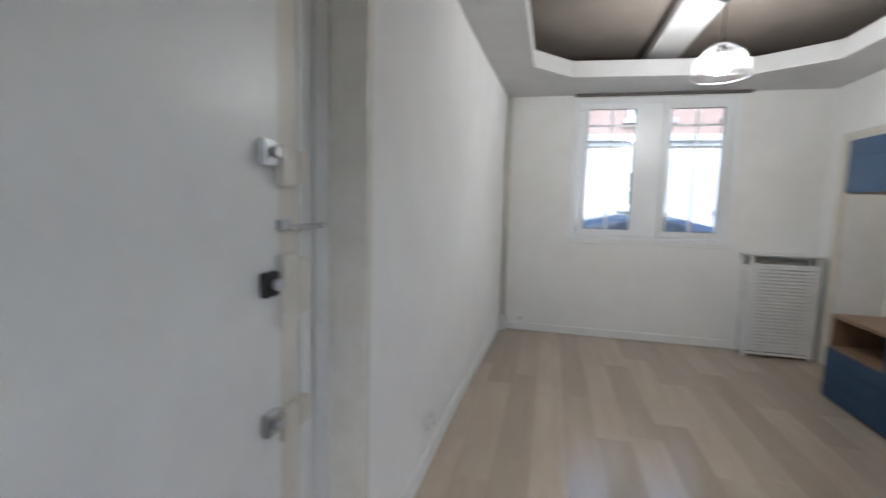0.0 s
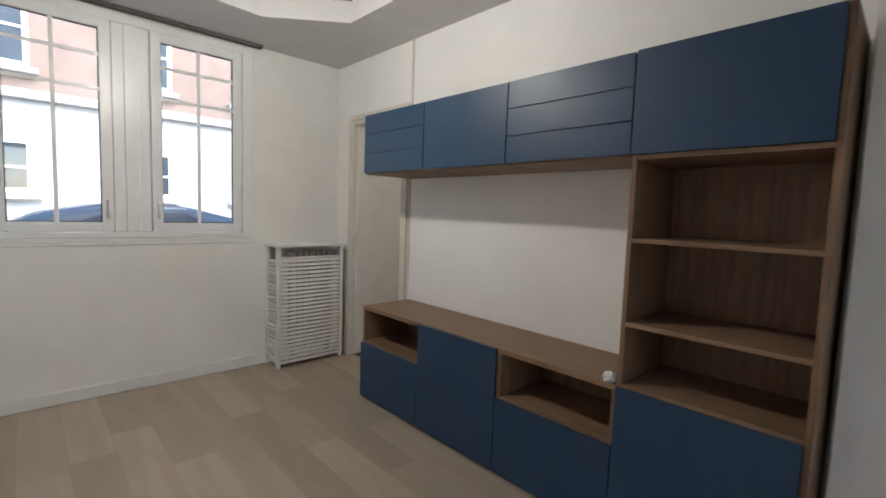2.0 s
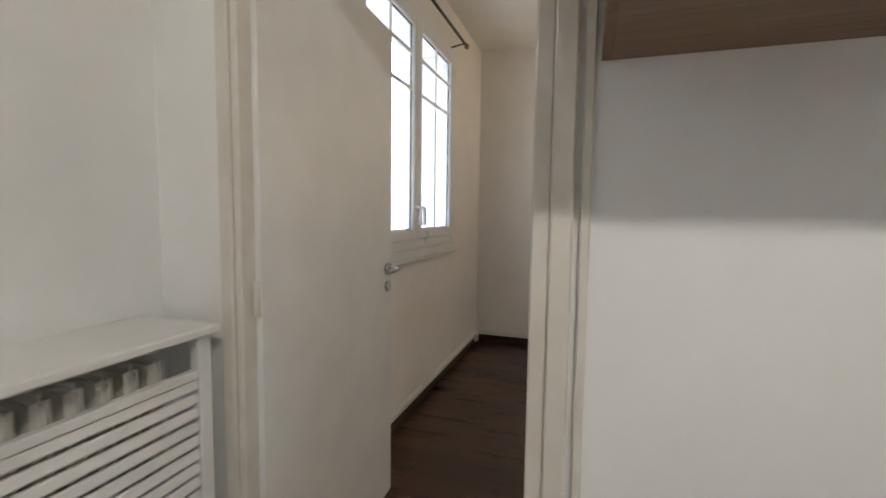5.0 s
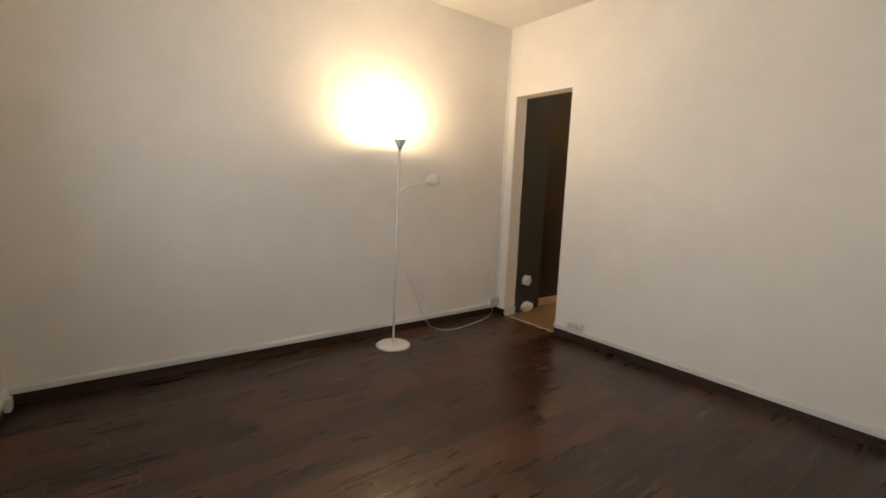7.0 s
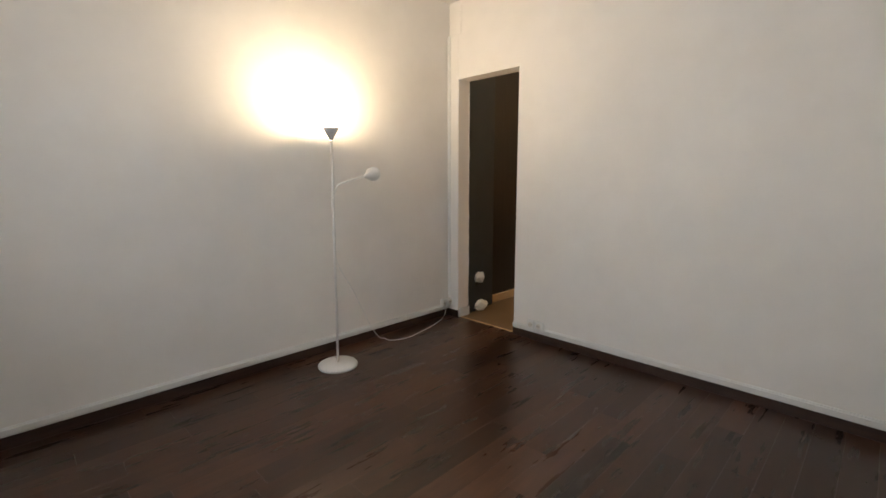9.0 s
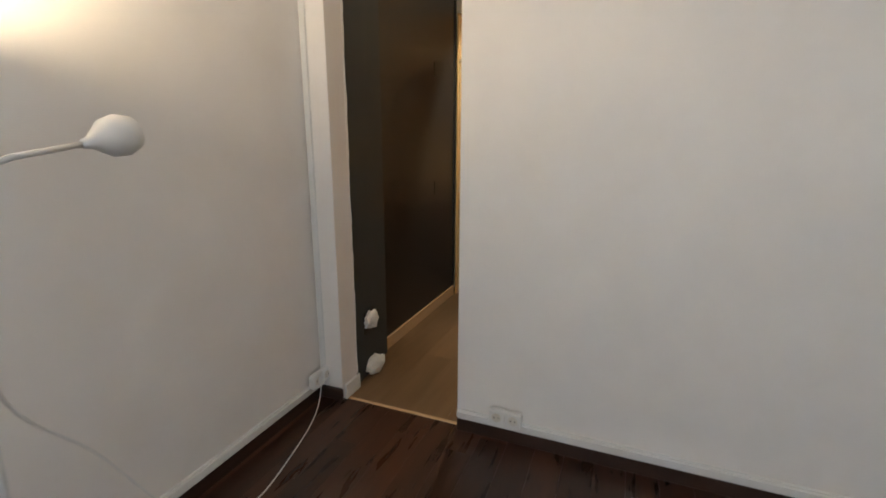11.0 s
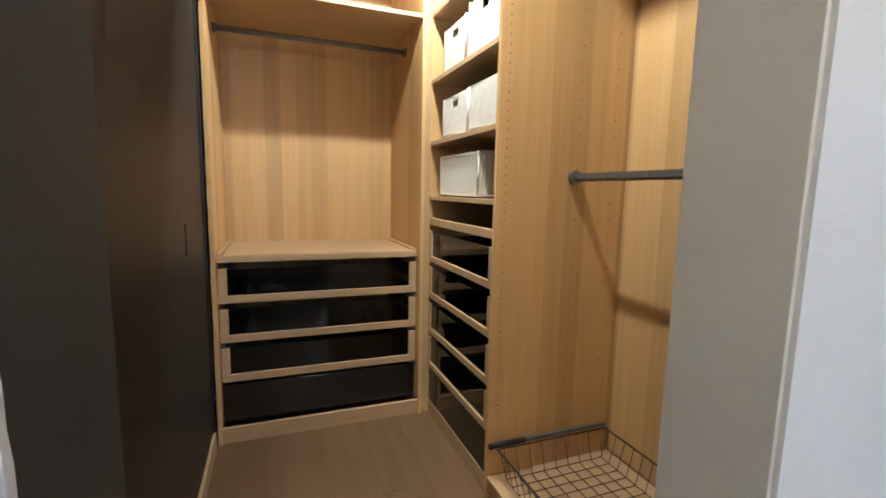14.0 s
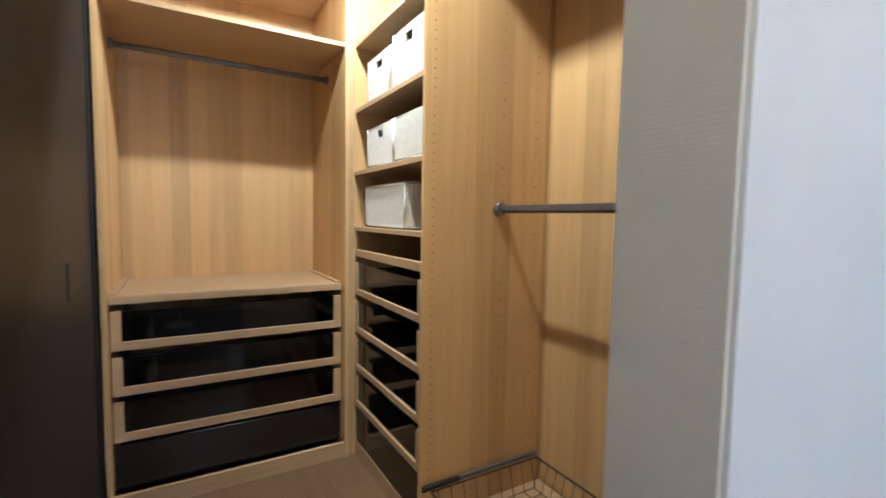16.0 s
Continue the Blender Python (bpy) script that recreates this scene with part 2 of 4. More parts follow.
def lathe(profile, place, seg=28):
    """A turned shape: (radius, height) rows about an upright axis, open at the ends where the radius is not 0."""
    bm = bmesh.new()
    rings = []
    for r, z in profile:
        rings.append([bm.verts.new((place[0] + r * math.cos(2 * math.pi * k / seg), place[1] + r * math.sin(2 * math.pi * k / seg), place[2] + z)) for k in range(seg)])
    for a, b in zip(rings, rings[1:]):
        for k in range(seg):
            bm.faces.new((a[k], a[(k + 1) % seg], b[(k + 1) % seg], b[k])).smooth = True
    bmesh.ops.remove_doubles(bm, verts=bm.verts[:], dist=1e-5)
    bmesh.ops.recalc_face_normals(bm, faces=bm.faces[:])
    return bm


def crumple(place, size, seed):
    bm = bmesh.new()
    bmesh.ops.create_icosphere(bm, subdivisions=3, radius=1)
    for v in bm.verts:
        k = 0.9 + 0.28 * noise.noise(v.co * 2.0 + Vector((seed, 0, 0))) + 0.12 * noise.noise(v.co * 6 + Vector((0, seed, 0)))
        v.co = Vector(place) + Vector((v.co.x * size[0], v.co.y * size[1], v.co.z * size[2])) * k
    return bm


def link_mesh(name, bm, material):
    me = bpy.data.meshes.new(name)
    bm.to_mesh(me)
    bm.free()
    me.materials.append(material)
    return new(name, me)


def part(name, bm, material, parent, label=""):
    ob = link_mesh(name, bm, material)
    ob.parent = parent
    base = parent.matrix_basis if parent.parent is None else parent.parent.matrix_basis
    ob.matrix_parent_inverse = base.inverted() if parent.parent is None else Matrix.Identity(4)
    return tagged(ob, label) if label else ob


def thing(name, place, label, category, group=""):
    e = new(name)
    e.empty_display_size = 0.1
    e.matrix_basis = Matrix.Translation(place)
    return tagged(e, label, category, group)


def solid(name, bm, material, label="", category="", kind="structure"):
    return tagged(link_mesh(name, bm, material), label, category, "", kind)


H = 2.95

# ---- walls ----
solid("wall_north", bx(((-3.5, 0, 0), (-2.31, 0.34, H)), ((-2.31, 0, 0), (-0.79, 0.34, 1.08)), ((-2.31, 0, 2.50), (-0.79, 0.34, H)), ((-0.79, 0, 0), (0.1, 0.34, H))), WALL_OLD, "warm white painted window wall of the living room", "wall")
solid("wall_north_bedroom", bx(((0.1, 0, 0), (0.98, 0.34, H)), ((0.98, 0, 0), (2.56, 0.34, 1.06)), ((0.98, 0, 2.50), (2.56, 0.34, H)), ((2.56, 0, 0), (3.6, 0.34, H))), BEDWALL, "cream papered window wall of the bedroom", "wall")
solid("wall_west", prism([(-3.03, 0), (-3.10, -2.1), (-3.10, -3.60), (-3.5, -3.60), (-3.5, 0)], 0, H), WALL, "white painted side wall of the living room", "wall")
solid("wall_west_over_door", bx(((-3.5, -4.88, 2.12), (-3.10, -3.60, H)), ((-3.5, -6.0, 0), (-3.10, -4.88, H))), WALL, "white painted wall around the entrance door", "wall")
solid("wall_west_reveal", bx(((-3.26, -3.64, 0), (-3.102, -3.60, 2.12))), OLDTRIM, "grey beige reveal beside the entrance door", "wall")
solid("wall_south", bx(((-3.5, -6.15, 0), (-2.5, -6.0, H)), ((-2.5, -6.15, 0), (-1.0, -6.0, 1.0)), ((-2.5, -6.15, 2.15), (-1.0, -6.0, H)), ((-1.0, -6.15, 0), (0.1, -6.0, H))), WALL, "white wall with an assumed unseen window behind the entrance", "wall")
solid("wall_east", bx(((0, -0.25, 0), (0.1, 0, H)), ((0, -0.99, 2.05), (0.1, -0.25, H)), ((0, -3.53, 0), (0.1, -0.99, H))), WALL, "white painted wall behind the cabinets", "wall")
solid("wall_pier", bx(((-0.2, -3.80, 0), (0.1, -3.53, H)), bevel=0.004), WALL, "scuffed white pier beside the tall bookcase", "wall")
solid("wall_passage", bx(((0.1, -3.80, 0), (1.7, -3.755, 2.55))), PLASTER, "bare beige plaster wall of the side passage", "wall")
# The opening in these walls is for the added window that brightens the passage.
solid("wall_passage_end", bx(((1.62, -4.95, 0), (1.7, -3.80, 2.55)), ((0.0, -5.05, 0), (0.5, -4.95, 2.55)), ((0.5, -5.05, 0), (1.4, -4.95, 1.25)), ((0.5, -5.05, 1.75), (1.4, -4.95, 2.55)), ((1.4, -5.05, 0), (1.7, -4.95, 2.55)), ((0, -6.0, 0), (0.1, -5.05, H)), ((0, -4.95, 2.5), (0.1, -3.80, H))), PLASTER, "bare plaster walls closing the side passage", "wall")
solid("wall_bedroom_south", bx(((0.1, -3.755, 0), (2.668, -3.715, 2.54)), ((0.1, -3.755, 2.54), (2.668, -3.742, H)), ((2.0, -3.845, 0), (2.668, -3.755, H)), ((2.668, -3.86, 2.165), (3.316, -3.715, 2.54)), ((2.668, -3.86, 2.54), (3.312, -3.742, H)), ((0.1, -3.80, 2.55), (2.0, -3.755, H))), BEDWALL, "cream papered bedroom wall with a doorway", "wall")
solid("wall_bedroom_pilaster", bx(((3.316, -3.853, 0), (3.455, -3.715, 2.54)), ((3.316, -3.853, 2.541), (3.455, -3.742, H)), bevel=0.003), BEDWALL, "white plastered pilaster beside the doorway", "wall")
solid("wall_bedroom_east", bx(((3.455, -6.5, 0), (3.6, 0, H))), BEDWALL, "cream papered bedroom wall behind the floor lamp", "wall")
solid("wall_closet_south", bx(((1.6, -6.5, 0), (3.455, -6.32, H))), WALL, "plain wall behind the wardrobes", "wall")
solid("wall_closet_west", bx(((1.7, -6.32, 0), (1.78, -3.86, H))), WALL, "plain wall behind the hanging section", "wall")
solid("door_jamb_liner", bx(((2.668, -3.852, 0), (2.674, -3.721, 2.16)), ((2.40, -3.852, 0), (2.668, -3.846, 2.45))), BEIGE, "beige textured wallpaper lining the closet doorway", "door jamb")

# ---- ceilings ----
solid("ceiling_upper", bx(((-3.5, -6.15, 2.86), (0.1, 0.34, 2.99))), TAUPE, "taupe painted recessed ceiling of the living room", "ceiling")
hole = [(-2.72, -1.06), (-2.40, -0.70), (-0.92, -0.60), (-0.47, -0.95), (-0.44, -4.5), (-2.72, -4.5)]
hole_c = (-1.63, -2.5)
bm = bmesh.new()


def ring(bm, inner, outer, z0, z1):
    k = len(inner)
    rows = [[bm.verts.new((x, y, z)) for x, y in loop] for loop, z in ((outer, z0), (inner, z0), (inner, z1), (outer, z1))]
    for a, b in zip(rows, rows[1:] + rows[:1]):
        for i in range(k):
            bm.faces.new((a[i], a[(i + 1) % k], b[(i + 1) % k], b[i]))


ring(bm, hole, [(-3.2, -0.5), (-3.2, 0.0), (0.0, 0.0), (0.0, -0.5), (0.0, -6.0), (-3.2, -6.0)], 2.55, 2.60)
ring(bm, hole, [(x + (x - hole_c[0]) * 0.05, y + (y - hole_c[1]) * 0.03) for x, y in hole], 2.60, 2.69)
bmesh.ops.recalc_face_normals(bm, faces=bm.faces[:])
solid("ceiling_soffit", bm, SOFFIT, "white dropped ceiling border with a stepped edge", "ceiling")
solid("ceiling_beam", bx(((-1.74, -4.5, 2.77), (-1.46, -0.05, 2.858)), bevel=0.006), SOFFIT, "white boxed ceiling beam", "beam")
solid("ceiling_bedroom", bx(((0.1, -3.88, 2.82), (3.6, 0.34, 2.99))), CEIL, "white bedroom ceiling", "ceiling")
solid("ceiling_passage", bx(((0.1, -5.05, 2.55), (1.7, -3.80, 2.62))), CEIL, "plain passage ceiling", "ceiling")
solid("ceiling_closet", bx(((1.7, -6.5, 2.79), (3.455, -3.862, 2.95))), CEIL, "plain white closet ceiling", "ceiling")


# ---- floors laid plank by plank ----
def planks(floor, x0, x1, y0, y1, z, width, length, material, seed):
    rng = random.Random(seed)
    shapes = {}
    x = x0
    while x < x1 - 0.01:
        w = min(width, x1 - x)
        y = y0 - rng.random() * length
        while y < y1 - 0.01:
            a, b = max(y, y0), min(y + length, y1)
            y += length
            if b - a < 0.02:
                continue
            key = (round(w, 3), round(b - a, 3))
            if key not in shapes:
                bm = bx(((-w / 2 + 0.0002, -(b - a) / 2 + 0.0002, -0.012), (w / 2 - 0.0002, (b - a) / 2 - 0.0002, 0)), bevel=0.0005)
                me = bpy.data.meshes.new("plank")
                bm.to_mesh(me)
                bm.free()
                me.materials.append(material)
                shapes[key] = me
            ob = new("plank", shapes[key])
            ob.parent = floor
            ob.location = (x + w / 2, (a + b) / 2, z)
        x += w


floor = solid("floor", bx(((-3.5, -6.15, -0.12), (0.04, 0.0, -0.013)), ((0.04, -5.05, -0.12), (1.7, -3.80, -0.013))), DARKSKIRT, "greige laminate floor of the living room", "floor")
floor_bed = solid("floor_bedroom", bx(((0.04, -3.755, -0.12), (3.455, 0, -0.013))), DARKSKIRT, "dark brown hardwood parquet floor", "floor")
floor_closet = solid("floor_closet", bx(((1.7, -6.5, -0.12), (3.455, -3.755, -0.013))), DARKSKIRT, "brown oak laminate floor of the closet", "floor")

solid("baseboard_north", bx(((-2.9, -0.016, 0), (-0.58, 0, 0.085)), bevel=0.004), TRIM, "white baseboard under the windows", "baseboard")
solid("baseboard_west", prism([(-3.034, -0.1), (-3.10, -2.1), (-3.10, -3.60), (-3.086, -3.60), (-3.086, -2.1), (-3.02, -0.1)], 0, 0.09), TRIM, "white baseboard along the side wall", "baseboard")
solid("baseboard_passage", bx(((0.1, -3.816, 0), (1.62, -3.80, 0.12)), bevel=0.003), TRIM, "white moulded passage baseboard", "baseboard")
for nm, a, b in (("east", (3.437, -3.715, 0), (3.455, 0, 0.0655)), ("south", (0.1, -3.715, 0), (2.668, -3.697, 0.0655)), ("north", (0.1, -0.018, 0), (3.437, 0, 0.0655)), ("pilaster", (3.312, -3.715, 0), (3.437, -3.697, 0.0655))):
    solid("baseboard_bedroom_" + nm, bx((a, b), bevel=0.003), DARKSKIRT, "dark brown wooden baseboard", "baseboard")
for nm, a, b in (("east", (3.428, -3.715, 0.066), (3.455, 0, 0.112)), ("south", (0.1, -3.715, 0.066), (2.668, -3.688, 0.112)), ("north", (0.1, -0.027, 0.066), (3.428, 0, 0.112))):
    solid("trim_bedroom_" + nm, bx((a, b), bevel=0.008, seg=3), TRIM, "white cable moulding above the dark baseboard", "trim")
solid("baseboard_closet", bx(((3.388, -5.58, 0), (3.402, -4.33, 0.085)), bevel=0.003), OAK_PLAIN, "pale wooden closet baseboard", "baseboard")
solid("baseboard_jamb", bx(((3.298, -3.86, 0), (3.312, -3.722, 0.085)), bevel=0.003), TRIM, "white baseboard piece in the doorway", "baseboard")
solid("threshold_strip", bx(((2.668, -3.755, -0.012), (3.312, -3.735, 0.004)), bevel=0.003), OAK_PLAIN, "pale wooden threshold strip of the closet", "threshold")
solid("trim_corner", bx(((3.412, -3.716, 0.1), (3.446, -3.706, 2.54)), bevel=0.004, seg=2), TRIM, "white corner moulding beside the doorway", "trim")

# ---- dark closet side ----
solid("wall_closet_slate", prism([(3.318, -3.854), (3.372, -4.30), (3.455, -4.33), (3.455, -3.854)], 0, 2.79), SLATE, "dark slate closet wall piece, tinted blue for daylight", "wall")
rng = random.Random(12)
bm = bmesh.new()
lip = []
for i in range(90):
    z = 0.09 + i * 2.7 / 89
    w_ = 0.006 + 0.007 * noise.noise((0, 3.1, z * 5)) + rng.uniform(-0.002, 0.003)
    lip.append([bm.verts.new(c) for c in ((3.313, -3.849, z), (3.313, -3.854 - max(w_, 0.001), z), (3.322, -3.854 - max(w_, 0.001), z), (3.322, -3.849, z))])
for a, b in zip(lip, lip[1:]):
    for k in range(4):
        bm.faces.new((a[k], a[(k + 1) % 4], b[(k + 1) % 4], b[k]))
bm.faces.new(lip[0][::-1])
bm.faces.new(lip[-1])
bmesh.ops.recalc_face_normals(bm, faces=bm.faces[:])
solid("trim_plaster_edge", bm, WALL, "ragged white plaster edge where the slate paint begins", "trim")
panel = thing("wardrobe_door_panel", (3.40, -4.95, 0), "black brown wood grain wardrobe front with slot handles", "wardrobe door")
part("panel", bx(((3.402, -5.57, 0.0), (3.452, -4.305, 2.79)), bevel=0.002), DARKDOOR, panel)
for z in (1.0, 1.87):
    part("slot_handle", bx(((3.398, -5.178, z - 0.055), (3.4035, -5.155, z + 0.055)), bevel=0.001), BLACK, panel, "black recessed slot handle")
# Solid black strip painted in for the shade in the gap beside the wardrobe.
part("edge_strip", bx(((3.393, -5.60, 0.0), (3.45, -5.572, 2.79))), BLACK, panel, "black strip standing for the shaded gap")


# ---- windows ----
def casement(window, x0, x1, z0, z1, y, bars, handle_side):
    f = 0.062
    sash = part("sash", bx(((x0, y, z0), (x0 + f, y + 0.06, z1)), ((x1 - f, y, z0), (x1, y + 0.06, z1)), ((x0 + f, y, z0), (x1 - f, y + 0.06, z0 + f)), ((x0 + f, y, z1 - f), (x1 - f, y + 0.06, z1)), bevel=0.005, seg=2), PVC, window)
    p = part("pane", bx(((x0 + f - 0.008, y + 0.026, z0 + f - 0.008), (x1 - f + 0.008, y + 0.032, z1 - f + 0.008))), PANE, window, "clear glass pane")
    p.visible_shadow = False
    part("gasket", bx(((x0 + f - 0.001, y + 0.02, z0 + f), (x0 + f + 0.006, y + 0.026, z1 - f)), ((x1 - f - 0.006, y + 0.02, z0 + f), (x1 - f + 0.001, y + 0.026, z1 - f)), ((x0 + f + 0.006, y + 0.02, z0 + f - 0.001), (x1 - f - 0.006, y + 0.026, z0 + f + 0.006)), ((x0 + f + 0.006, y + 0.02, z1 - f - 0.006), (x1 - f - 0.006, y + 0.026, z1 - f + 0.001))), BLACK, window, "dark rubber glazing gasket")
    xm = (x0 + x1) / 2
    part("glazing_bar", bx(((xm - 0.011, y + 0.016, z0 + f), (xm + 0.011, y + 0.025, z1 - f))), PVC, window)
    for z in bars:
        part("glazing_bar", bx(((x0 + f, y + 0.015, z - 0.011), (xm - 0.011, y + 0.025, z + 0.011)), ((xm + 0.011, y + 0.015, z - 0.011), (x1 - f, y + 0.025, z + 0.011))), PVC, window)
    hx = x0 + f / 2 if handle_side < 0 else x1 - f / 2
    part("handle", tube([(hx, y - 0.002, z0 + 0.20), (hx, y - 0.03, z0 + 0.20), (hx, y - 0.036, z0 + 0.19), (hx, y - 0.036, z0 + 0.09)], 0.009), PVC, window, "white window handle")
    ox = x1 + 0.006 if handle_side < 0 else x0 - 0.006
    for z in (z0 + 0.12, z0 + 0.62, z1 - 0.12):
        part("hinge", tube([(ox, y - 0.006, z - 0.035), (ox, y - 0.006, z + 0.035)], 0.007, 8), PVC, window)


w1 = thing("window_1", (-1.55, 0, 1.08), "white twin casement window with thin glazing bars", "window")
w1["kind"] = "structure"
part("window_frame", bx(((-2.335, -0.012, 1.06), (-2.255, 0.09, 2.52)), ((-0.845, -0.012, 1.06), (-0.765, 0.09, 2.52)), ((-2.255, -0.012, 1.06), (-0.845, 0.09, 1.10)), ((-2.255, -0.012, 2.46), (-0.845, 0.09, 2.52)), ((-1.665, -0.006, 1.10), (-1.455, 0.09, 2.46)), bevel=0.005), PVC, w1)
part("mullion_cover", bx(((-1.60, -0.016, 1.10), (-1.52, -0.007, 2.46)), bevel=0.003), PVC, w1)
part("window_sill", bx(((-2.36, -0.009, 1.012), (-0.75, 0.0, 1.03)), ((-2.34, -0.006, 1.03), (-0.77, 0.0, 1.06)), bevel=0.003), TRIM, w1)
casement(w1, -2.247, -1.668, 1.104, 2.462, -0.018, (2.02, 2.235), 1)
casement(w1, -1.449, -0.853, 1.104, 2.462, -0.018, (2.02, 2.235), -1)
blind = thing("roller_blind", (-1.53, -0.04, 2.52), "dark rolled up blind slot above the window", "blind")
part("roller", bx(((-2.33, -0.075, 2.526), (-0.71, -0.022, 2.549)), bevel=0.004), surf("dark_blind_fabric", (0.09, 0.08, 0.075), (0.14, 0.13, 0.12), 30, 0.8, 0.1), blind)

w2 = thing("window_2", (1.77, 0, 1.06), "white bedroom casement window with thin glazing bars", "window")
w2["kind"] = "structure"
part("window_frame", bx(((0.955, -0.012, 1.04), (1.03, 0.09, 2.52)), ((2.51, -0.012, 1.04), (2.585, 0.09, 2.52)), ((1.03, -0.012, 1.04), (2.51, 0.09, 1.10)), ((1.03, -0.012, 2.46), (2.51, 0.09, 2.52)), bevel=0.005), PVC, w2)
part("window_sill", bx(((0.93, -0.028, 0.965), (2.61, 0.0, 0.985)), ((0.96, -0.014, 0.985), (2.58, 0.0, 1.04)), bevel=0.004), TRIM, w2)
casement(w2, 1.035, 1.765, 1.104, 2.462, -0.018, (2.02, 2.235), 1)
casement(w2, 1.775, 2.505, 1.104, 2.462, -0.018, (2.02, 2.235), -1)
rod = thing("curtain_rod", (1.77, -0.1, 2.56), "black curtain rod with copper finials above the bedroom window", "curtain rod")
part("rod", tube([(0.9, -0.1, 2.56), (2.56, -0.1, 2.56)], 0.010), BLACK, rod)
for x in (0.89, 2.57):
    part("finial", lathe([(0, -0.022), (0.014, -0.018), (0.021, 0), (0.014, 0.018), (0, 0.022)], (x, -0.1, 2.56), 12), COPPER, rod, "copper ball finial")
for x in (1.0, 2.48):
    part("bracket", tube([(x, -0.002, 2.53), (x, -0.1, 2.548)], 0.006, 8), BLACK, rod)


# Assumed window out of view, sized to brighten the entrance side with daylight.
w3 = thing("unseen_window_3", (-1.75, -6.05, 1.1), "assumed unseen white window brightening the entrance side", "window")
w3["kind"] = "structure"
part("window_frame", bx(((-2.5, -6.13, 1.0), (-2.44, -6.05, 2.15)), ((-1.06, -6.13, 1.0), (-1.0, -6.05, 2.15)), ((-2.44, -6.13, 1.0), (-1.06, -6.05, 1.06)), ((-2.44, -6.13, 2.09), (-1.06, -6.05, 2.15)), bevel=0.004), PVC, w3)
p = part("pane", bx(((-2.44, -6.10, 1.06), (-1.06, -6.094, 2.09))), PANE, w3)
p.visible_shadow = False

# Made-up passage window, never in view, added to let daylight in.
w4 = thing("unseen_window_4", (0.95, -5.0, 1.25), "added unseen white window brightening the side passage", "window")
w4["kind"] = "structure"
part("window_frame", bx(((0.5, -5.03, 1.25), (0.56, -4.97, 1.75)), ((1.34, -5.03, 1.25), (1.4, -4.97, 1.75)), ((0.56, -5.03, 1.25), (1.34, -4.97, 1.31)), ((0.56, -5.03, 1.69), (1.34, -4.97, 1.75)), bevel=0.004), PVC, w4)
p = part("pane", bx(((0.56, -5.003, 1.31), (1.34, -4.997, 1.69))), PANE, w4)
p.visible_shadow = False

# ---- doors ----
d1 = thing("door_1", (0.05, -0.37, 0), "open white bedroom door with a brushed steel lever", "door")
d1["kind"] = "structure"
turn = Matrix.Translation((0.035, -0.284, 0)) @ Matrix.Rotation(radians(3.2), 4, "Z")
bm = bx(((0, 0, 0.012), (0.88, 0.038, 2.03)), bevel=0.003)
bm.transform(turn)
part("leaf", bm, TRIM, d1)
for side in (-1, 1):
    y = -0.001 if side < 0 else 0.039
    o = 0.012 * side
    bm = tube([(0.825, y, 1.03), (0.825, y + o, 1.03)], 0.027, 20)
    bm.transform(turn)
    part("rose", bm, STEEL, d1, "round steel rose")
    bm = tube([(0.825, y, 0.955), (0.825, y + o * 0.8, 0.955)], 0.023, 20)
    bm.transform(turn)
    part("key_rose", bm, STEEL, d1, "round steel keyhole rose")
    bm = tube([(0.825, y + o, 1.03), (0.825, y + o * 3.6, 1.03), (0.818, y + o * 4.2, 1.03), (0.71, y + o * 4.2, 1.03)], 0.0095, 10)
    bm.transform(turn)
    part("lever", bm, STEEL, d1, "brushed steel lever")
for z in (0.25, 1.05, 1.85):
    part("hinge", tube([(0.026, -0.280, z - 0.045), (0.026, -0.280, z + 0.045)], 0.008, 10), OLDTRIM, d1)
solid("door_1_frame", bx(((-0.014, -0.27, 0), (0.104, -0.25, 2.06)), ((-0.014, -0.99, 0), (0.104, -0.955, 2.06)), ((-0.014, -0.955, 2.03), (0.104, -0.27, 2.06)), ((-0.022, -0.25, 0), (0.0, -0.212, 2.105)), ((-0.022, -1.032, 0), (0.0, -0.99, 2.105)), ((-0.022, -0.99, 2.06), (0.0, -0.25, 2.105)), bevel=0.004), OLDTRIM, "old white painted door casing", "door frame")
solid("door_1_strike", bx(((0.055, -0.956, 0.88), (0.075, -0.9535, 1.0))), BLACK, "dark strike plate in the door frame", "strike plate")
solid("cable_duct", bx(((-0.014, -1.062, 0.0), (0.0, -1.044, 2.55)), bevel=0.003), OLDTRIM, "narrow white cable duct beside the door casing", "cable duct")

d2 = thing("door_2", (-3.24, -4.30, 0), "closed white entrance door with three surface locks", "door")
d2["kind"] = "structure"
part("leaf", bx(((-3.285, -4.82, 0.01), (-3.235, -3.925, 2.08)), bevel=0.004), TRIM, d2)
part("rebate", bx(((-3.30, -3.925, 0), (-3.243, -3.82, 2.12)), bevel=0.003), OLDTRIM, d2, "yellowed door rebate")
part("frame", bx(((-3.30, -3.82, 0), (-3.235, -3.64, 2.12)), ((-3.235, -3.755, 0), (-3.226, -3.70, 2.12)), ((-3.30, -4.88, 0), (-3.225, -4.82, 2.12)), ((-3.30, -4.82, 2.08), (-3.225, -3.82, 2.12)), bevel=0.006, seg=2), TRIM, d2)
